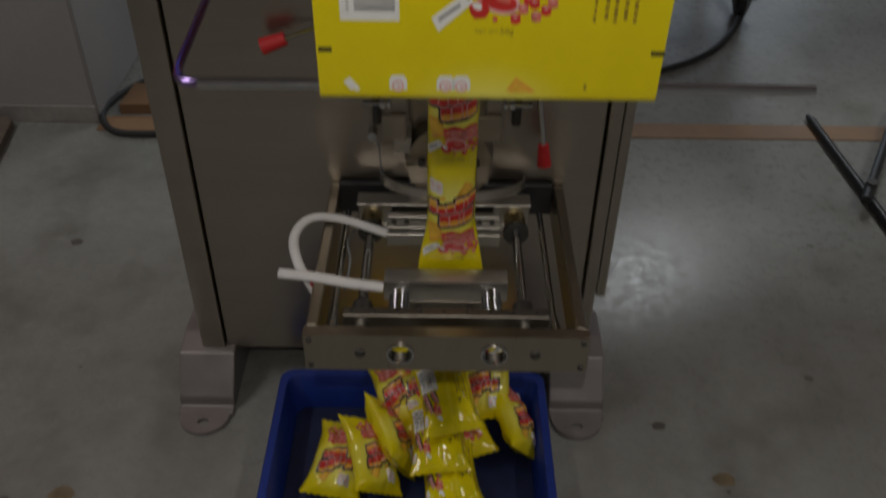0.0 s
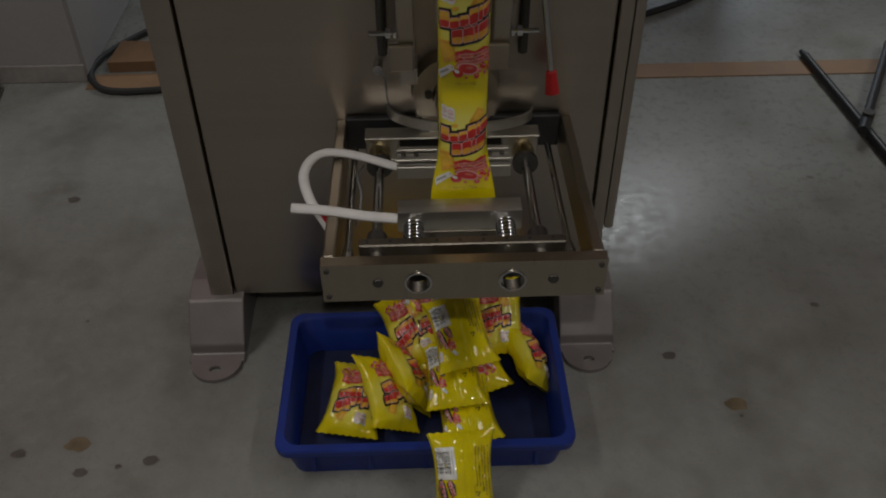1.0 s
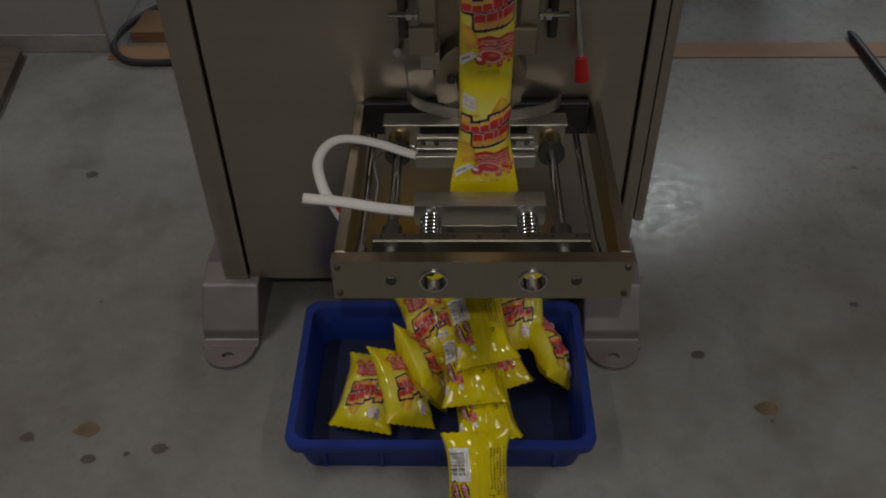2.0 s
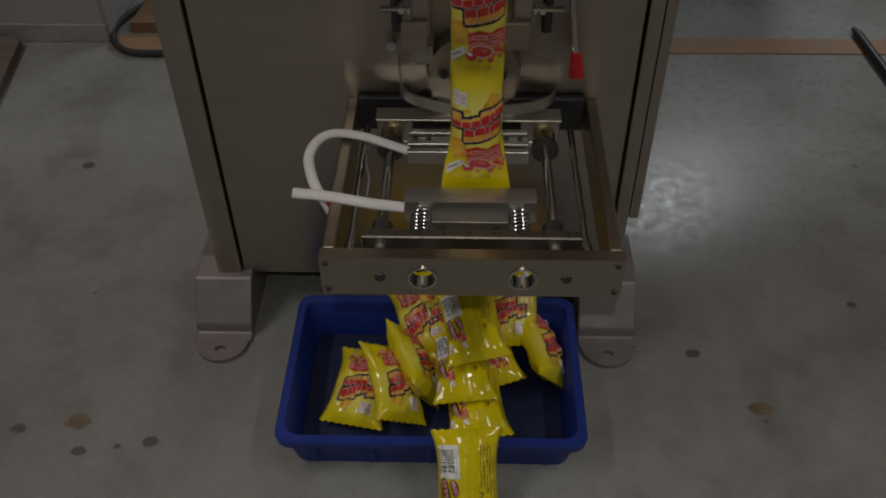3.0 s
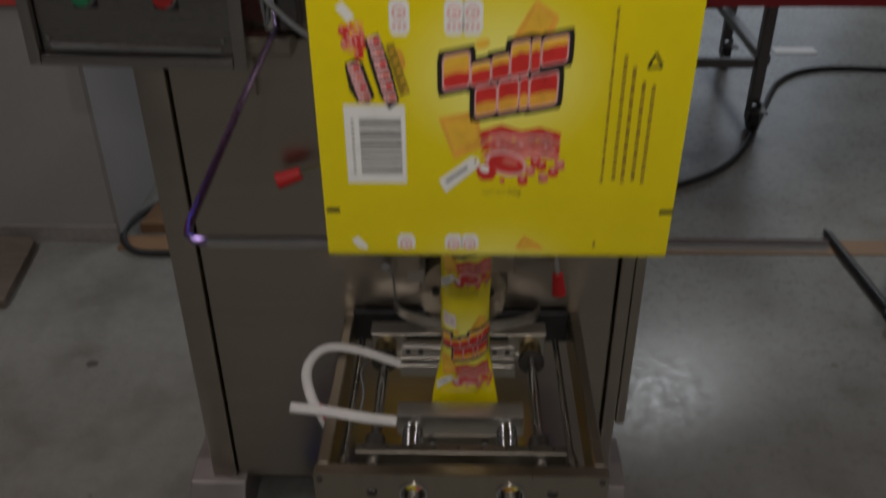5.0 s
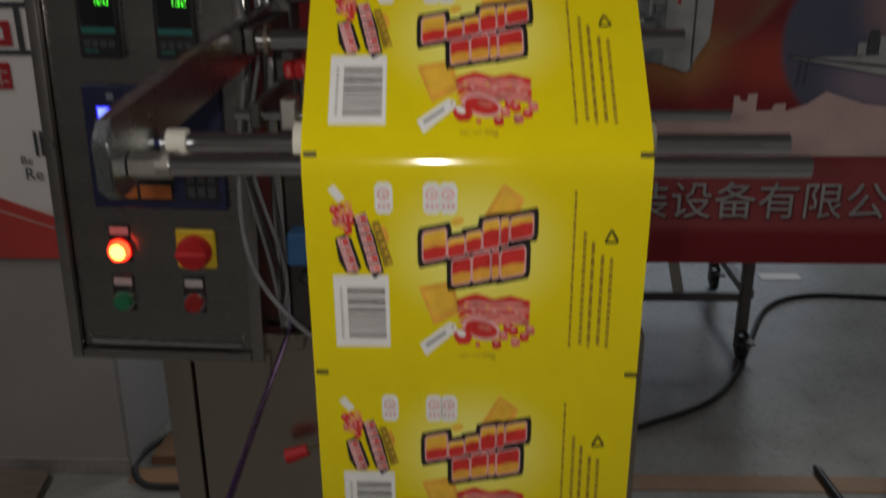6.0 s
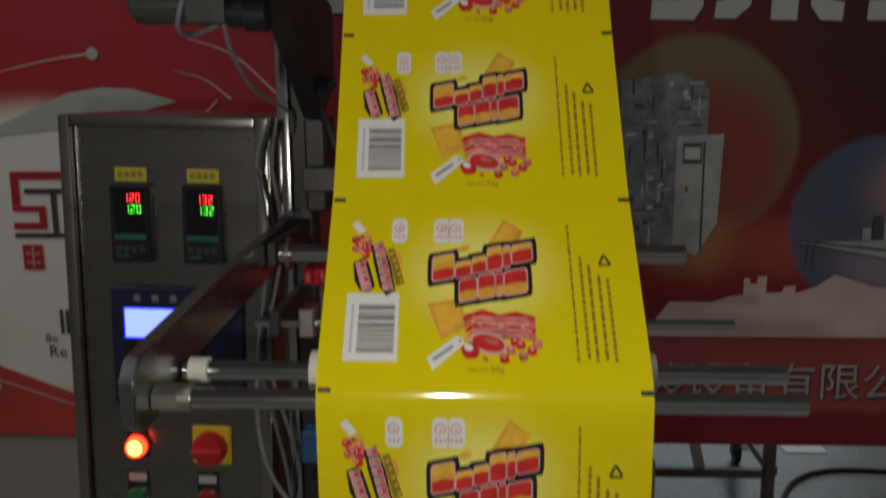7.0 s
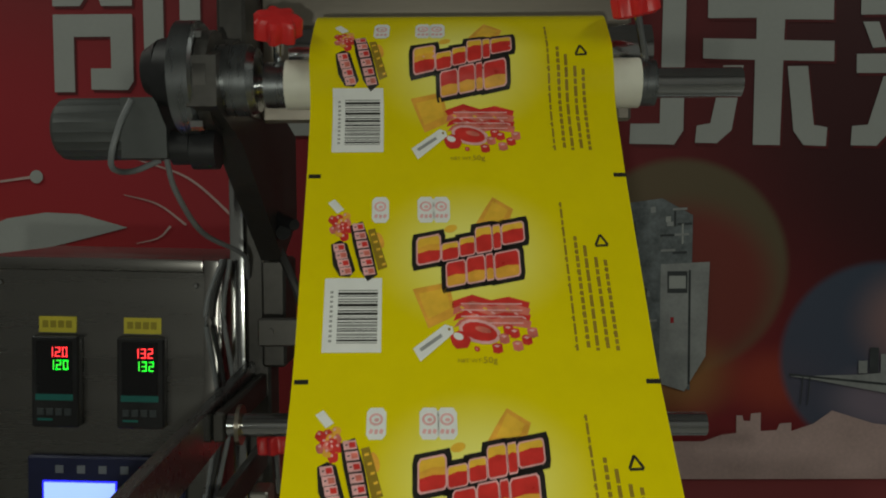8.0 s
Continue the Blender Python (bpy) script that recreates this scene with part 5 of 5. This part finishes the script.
box(bm, -2.5, 2.8, 0.902, 0.909, 0.638, 3.0)
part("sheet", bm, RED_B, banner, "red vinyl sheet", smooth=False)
bm = B()


def flat(ink, poly, h):
    y = 0.9019 - 0.00035 * h
    vs = [bm.verts.new((x, y, hang(z))) for x, z in poly]
    for tri in tessellate_polygon([[Vector((x, z, 0)) for x, z in poly]]):
        try:
            bm.faces.new([vs[i] for i in tri]).material_index = ink
        except ValueError:
            pass


def disc(ink, cx, cz, rx, rz, h, a0=0, a1=360, n=48):
    flat(ink, [(cx + rx * math.cos(radians(a0 + (a1 - a0) * k / n)), cz + rz * math.sin(radians(a0 + (a1 - a0) * k / n))) for k in range(n)], h)


def stroke(ink, pts, w0, w1, h):
    """A tapering line through pts."""
    ps = [Vector((p[0], p[1], 0)) for p in pts]
    ps = smooth_path(ps, 8)
    lo, hi = [], []
    for i, p in enumerate(ps):
        d = (ps[min(i + 1, len(ps) - 1)] - ps[max(i - 1, 0)]).normalized()
        w = (w0 + (w1 - w0) * i / (len(ps) - 1)) / 2
        lo.append((p.x - d.y * w, p.y + d.x * w)), hi.append((p.x + d.y * w, p.y - d.x * w))
    flat(ink, lo + hi[::-1], h)


def rect(ink, x0, x1, z0, z1, h):
    flat(ink, [(x0, z0), (x1, z0), (x1, z1), (x0, z1)], h)


def bx(px):
    return (px - 782) * (0.001203 if px > 500 else 0.001222)


def bz(py):
    return 1.966 - 0.001222 * py


# bright swooshes and lines at the left
flat(R_, [(-1.9, 0.668), (-0.5, 0.668), (-0.55, 0.70), (-0.8, 0.725), (-1.0, 0.775), (-1.2, 0.85), (-1.9, 0.92)], 5)
flat(W_, [(bx(-200), bz(470)), (bx(0), bz(385)), (bx(70), bz(375)), (bx(130), bz(378)), (bx(215), bz(402)), (bx(100), bz(430)), (bx(0), bz(450))], 6)
stroke(P_, [(bx(-160), bz(352)), (bx(-40), bz(326)), (bx(52), bz(313))], 0.002, 0.006, 7)
stroke(P_, [(bx(240), bz(286)), (bx(330), bz(320)), (bx(420), bz(400))], 0.003, 0.006, 7)
stroke(P_, [(bx(210), bz(345)), (bx(270), bz(362)), (bx(320), bz(398))], 0.002, 0.005, 7)
stroke(P_, [(bx(230), bz(430)), (bx(270), bz(420)), (bx(292), bz(400))], 0.002, 0.005, 7)
stroke(P_, [(-1.45, 0.86), (-1.2, 0.81), (-0.96, 0.735), (-0.8, 0.72)], 0.004, 0.003, 8)
disc(W_, bx(55), bz(313), 0.014, 0.014, 8), disc(W_, -1.195, 0.79, 0.012, 0.012, 9)
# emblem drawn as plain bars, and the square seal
for ink, x0, x1, z0, z1 in ((L_, -1.112, -0.96, 1.298, 1.316), (L_, -1.112, -1.092, 1.236, 1.2975), (L_, -1.112, -1.03, 1.222, 1.2355), (L_, -1.048, -1.030, 1.196, 1.2215), (L_, -1.112, -1.030, 1.180, 1.1955),
                            (D_, -1.08, -0.96, 1.264, 1.276), (D_, -1.016, -1.002, 1.171, 1.2635), (D_, -1.112, -0.96, 1.160, 1.1705), (L_, -1.096, -1.046, 1.083, 1.143)):
    rect(ink, x0, x1, z0, z1, 9)
for x0, x1, z0, z1 in ((-1.088, -1.054, 1.120, 1.124), (-1.088, -1.073, 1.098, 1.102), (-1.073, -1.069, 1.09, 1.137), (-1.066, -1.054, 1.098, 1.102)):
    rect(P_, x0, x1, z0, z1, 10)
for x0, x1, z0, z1 in ((-1.018, -1.010, 0.925, 0.985), (-1.003, -0.995, 0.925, 0.985), (-0.992, -0.965, 0.925, 0.985)):
    rect(D_, x0, x1, z0, z1, 9)
# large white lettering with dark drop shadows
GLYPHS = (
    [(92, 36), (232, 36), (232, 150), (222, 165), (157, 164), (157, 128), (193, 128), (193, 74), (128, 74), (128, 168), (92, 168)],
    [(92, -120), (232, -120), (232, 22), (178, 22), (170, 0), (155, 0), (140, 22), (92, 22)],
    [(252, -140), (287, -140), (287, 100), (252, 100)], [(316, -140), (352, -140), (352, 60), (316, 60)],
    [(396, 16), (475, 18), (475, 76), (396, 76), (408, 50)], [(390, -60), (560, -60), (560, 6), (390, 4)],
    [(485, 185), (520, 185), (520, 210), (555, 210), (555, 232), (545, 245), (500, 245), (486, 232)],
    [(600, -60), (760, -60), (760, -20), (600, -20)], [(820, -60), (1000, -60), (1000, 240), (960, 240), (960, -20), (820, -20)],
    [(1172, -140), (1212, -140), (1206, 240), (1190, 264), (1110, 262), (1112, 228), (1164, 228)], [(1085, 60), (1120, 62), (1140, 120), (1105, 120)],
    [(1248, 14), (1330, 14), (1330, -140), (1386, -140), (1386, 16), (1470, 18), (1470, 54), (1384, 53), (1383, 88), (1472, 90), (1472, 124), (1382, 122), (1378, 266), (1330, 265), (1332, 121), (1240, 118), (1240, 84), (1334, 86), (1334, 50), (1248, 50)],
    [(1276, 130), (1312, 130), (1292, 240), (1266, 262), (1227, 261), (1230, 232), (1254, 228)], [(1390, 132), (1426, 132), (1438, 232), (1462, 236), (1460, 268), (1420, 266), (1402, 242)],
    [(1518, 16), (1610, 16), (1610, -140), (1665, -140), (1665, 18), (1760, 18), (1760, 50), (1664, 50), (1664, 112), (1770, 114), (1770, 148), (1662, 147), (1660, 268), (1612, 268), (1612, 145), (1512, 144), (1512, 112), (1612, 112), (1612, 46), (1518, 46)],
    [(1522, 58), (1550, 58), (1566, 100), (1540, 102)], [(1560, 150), (1598, 150), (1575, 242), (1550, 268), (1504, 267), (1506, 234), (1534, 232)], [(1672, 150), (1710, 150), (1730, 234), (1765, 236), (1765, 270), (1700, 268)],
)
for g in GLYPHS:
    flat(S_, [(bx(x) + 0.005, bz(y) - 0.006) for x, y in g], 3)
    flat(W_, [(bx(x), bz(y)) for x, y in g], 5)
# globe with a machine picture, blue globe with a ship, skyline
flat(Y_, [(bx(1060), bz(370)), (bx(1170), bz(356)), (bx(1225), bz(385)), (bx(1222), bz(690)), (bx(1160), bz(676)), (bx(1060), bz(660))], 6)
flat(I_, [(bx(1168), bz(470)), (bx(1256), bz(466)), (bx(1250), bz(630)), (bx(1212), bz(692)), (bx(1166), bz(678))], 7)
rnd = random.Random(5)
for k in range(60):
    x, yy = rnd.uniform(1062, 1212), rnd.uniform(368, 640)
    if x > 1150 and yy > 450:
        continue
    w, h = rnd.choice(((4, 26), (3, 34), (18, 4), (26, 3), (9, 9), (12, 6)))
    flat(rnd.choice((D_, D_, I_, W_)), [(bx(x), bz(yy)), (bx(x + w), bz(yy - 1)), (bx(x + w), bz(yy + h)), (bx(x), bz(yy + h + 1))], 7 + 0.03 * k)
rect(D_, bx(1180), bx(1216), bz(520), bz(482), 8), rect(W_, bx(1183), bx(1213), bz(512), bz(490), 9), rect(D_, bx(1218), bx(1222), bz(680), bz(480), 8), rect(L_, bx(1186), bx(1192), bz(572), bz(562), 9)
flat(P_, [(0.40, 0.93), (0.46, 1.012), (0.56, 1.012), (0.60, 1.026), (0.632, 1.03), (0.632, 1.068), (0.645, 1.068), (0.648, 1.056), (0.662, 1.056), (0.664, 1.072), (0.685, 1.074), (0.685, 1.034), (0.72, 1.036),
          (0.726, 1.05), (0.752, 1.052), (0.752, 1.034), (0.80, 1.05), (0.84, 1.078), (0.93, 1.05), (1.02, 1.04), (1.2, 1.10), (1.6, 1.06), (2.6, 1.05), (2.6, 0.93)], 6)
flat(I_, [(0.745, 1.152), (0.78, 1.148), (1.05, 1.098), (1.25, 1.10), (1.25, 1.165), (1.02, 1.165), (0.90, 1.155)], 8)
for k in range(7):
    rect(D_ if k % 2 else I_, 0.895 + k * 0.024, 0.914 + k * 0.024, 1.158, 1.185 + 0.014 * ((k * 5) % 3), 9)
stroke(D_, [(0.745, 1.156), (0.9, 1.14), (1.1, 1.12)], 0.004, 0.006, 9)
stroke(D_, [(0.775, 1.15), (0.772, 1.11), (0.77, 1.09)], 0.0025, 0.002, 9), stroke(D_, [(0.79, 1.15), (0.787, 1.11), (0.785, 1.09)], 0.0025, 0.002, 9)
part("printed_picture", bm, BAN, banner, "white lettering, globes and pictures printed on the vinyl", smooth=False)


def banner_words(words, x, z, size, material, h, squeeze=1.0):
    pts, faces = text_flat(words, size)
    me = bpy.data.meshes.new("lettering")
    me.from_pydata([(x + p[0] * squeeze, 0.9019 - 0.00035 * h, hang(z) + p[1]) for p in pts], [], faces)
    me.materials.append(material)
    ob = new("lettering", me)
    under(ob, banner)
    return ob


banner_words("\u88c5\u8bbe\u5907\u6709\u9650\u516c\u53f8", 0.764 + 0.004, 0.817 - 0.004, 0.098, BAN[S_], 10, 1.055)
banner_words("\u88c5\u8bbe\u5907\u6709\u9650\u516c\u53f8", 0.764, 0.817, 0.098, BAN[I_], 12, 1.055)
banner_words("Be", -1.043, 0.914, 0.030, BAN[D_], 10), banner_words("Re", -1.030, 0.880, 0.044, BAN[D_], 10)

# ---- behind the banner and on the floor ----
trol = empty("steel_trolley", "grey steel tube trolley frame on swivel castors", "trolley", (0.75, 1.95, 0))
FRAME = mat("grey_painted_tube", (0.16, 0.155, 0.15), 0.4, 0.5, 0.15, 12, 0.05)
for x, y in ((0.965, 1.66), (0.42, 1.66), (1.03, 2.28), (0.45, 2.28)):
    part("leg", box(B(), x - 0.018, x + 0.018, y - 0.018, y + 0.018, 0.10, 0.98, 0.004), FRAME, trol)
    bm = B()
    cyl(bm, (x - 0.011, y - 0.015, 0.04), (x + 0.011, y - 0.015, 0.04), 0.04, seg=24)
    w = part("castor", bm, BLACK, trol, "black swivel castor")
    bm = B()
    box(bm, x - 0.018, x - 0.014, y - 0.035, y + 0.014, 0.03, 0.10, 0.001), box(bm, x + 0.014, x + 0.018, y - 0.035, y + 0.014, 0.03, 0.10, 0.001), box(bm, x - 0.018, x + 0.018, y - 0.02, y + 0.018, 0.092, 0.0995)
    box(bm, x - 0.03, x + 0.03, y - 0.075, y - 0.03, 0.075, 0.082)
    part("castor_fork", bm, DARKSTEEL, w)
part("rail", box(B(), 0.438, 0.947, 1.645, 1.675, 0.21, 0.24, 0.004), FRAME, trol)
part("rail", box(B(), 0.468, 1.012, 2.265, 2.295, 0.21, 0.24, 0.004), FRAME, trol)
part("rail", prism(B(), [(1.678, 0.21), (2.262, 0.21), (2.262, 0.24), (1.678, 0.24)], "x", 0.97, 1.0), FRAME, trol)
part("top", box(B(), 0.38, 1.07, 1.62, 2.32, 0.9805, 1.0, 0.003), FRAME, trol)
part("flat_strut", prism(B(), [(0.655, 0.52), (0.69, 0.52), (0.755, 0.245), (0.72, 0.241)], "y", 1.652, 1.668), ALU, trol)


def floor_cable(name, pts, r, material, label):
    ob = part(name, sweep(B(), smooth_path([(x, y, r) for x, y in pts], 8), r, 8), material)
    return tagged(ob, label, "cable")


floor_cable("floor_cable", [(0.30, 1.12), (0.45, 1.13), (0.576, 1.192), (0.766, 1.309), (0.90, 1.478), (1.044, 1.78), (1.192, 2.061), (1.388, 2.179), (1.715, 2.162), (2.3, 2.1), (3.2, 2.4)], 0.0095, BLACK_CABLE, "black rubber power cable curling over the concrete floor")
floor_cable("floor_cable", [(-0.55, 1.25), (-0.72, 1.24), (-0.852, 1.101), (-0.905, 0.960), (-0.86, 0.858), (-0.76, 0.838), (-0.62, 0.87), (-0.5, 0.98)], 0.009, BLACK_CABLE, "black cable loop beside the pillar behind the machine")
ob = part("paper_strip", box(B(), 1.26, 1.43, 2.36, 2.43, 0.0, 0.004, 0.001), PAPER)
tagged(ob, "strip of white paper lying on the floor", "paper")
ob = part("carton_piece", prism(B(), [(-0.86, 0.95), (-0.70, 0.955), (-0.69, 1.06), (-0.85, 1.07)], "z", 0.0, 0.03), DUST)
tagged(ob, "flattened brown cardboard piece on the floor", "cardboard")
bm = B()
prism(bm, [(-1.14, 0.895), (-1.118, 0.875), (-1.08, 0.60), (-1.6, 0.55), (-1.6, 0.895)], "z", 0.0, 0.022)
ob = part("wooden_board", bm, BOARD)
tagged(ob, "weathered dark board lying against the pillar", "board")
xs = empty("banner_stand_base", "black tubular crossed foot of a folding display stand", "stand", (1.02, 0.6, 0))
for a, b in (((0.985, 0.94, 0.012), (1.03, 0.28, 0.012)), ((1.21, 0.96, 0.034), (0.98, 0.55, 0.034))):
    part("tube_leg", cyl(B(), a, b, 0.0115, seg=14), BLACK, xs)
    bm = B()
    d = (Vector(a) - Vector(b)).normalized()
    cyl(bm, Vector(a), Vector(a) + d * 0.03, 0.0118, 0.006, 14)
    part("end_cap", bm, BLACK, xs)
bm = B()
cyl(bm, (1.012, 0.605, 0.0), (1.012, 0.605, 0.05), 0.014, seg=16)
part("pivot", bm, DARKSTEEL, xs)


def stain(x, y, r, material, label, seed):
    bm = B()
    n = 22
    vs = [bm.verts.new((x + r * (1 + 0.35 * noise.noise(Vector((math.cos(2 * math.pi * k / n) * 1.7 + seed, math.sin(2 * math.pi * k / n) * 1.7, seed)))) * math.cos(2 * math.pi * k / n),
                        y + 0.72 * r * (1 + 0.35 * noise.noise(Vector((math.cos(2 * math.pi * k / n) * 1.7 + seed, math.sin(2 * math.pi * k / n) * 1.7, seed + 4)))) * math.sin(2 * math.pi * k / n), 0.0006)) for k in range(n)]
    bm.faces.new(vs)
    ob = part("floor_stain", bm, material)
    tagged(ob, label, "stain", "stains on the floor", "structure")


for i, (x, y, r, d) in enumerate(((0.478, -0.210, 0.020, 0), (-0.612, -0.255, 0.020, 0), (0.389, -0.098, 0.013, 1), (-0.486, -0.291, 0.013, 1), (-0.592, -0.31, 0.012, 1), (-0.70, -0.27, 0.012, 1), (-0.535, -0.30, 0.006, 1), (0.69, 0.02, 0.009, 1), (-0.80, 0.40, 0.014, 1), (0.82, 0.42, 0.008, 1))):
    stain(x, y, r, STAIN_D if d else STAIN, "small dark oil spot on the concrete" if d else "rust-brown spot on the concrete", i * 1.7)
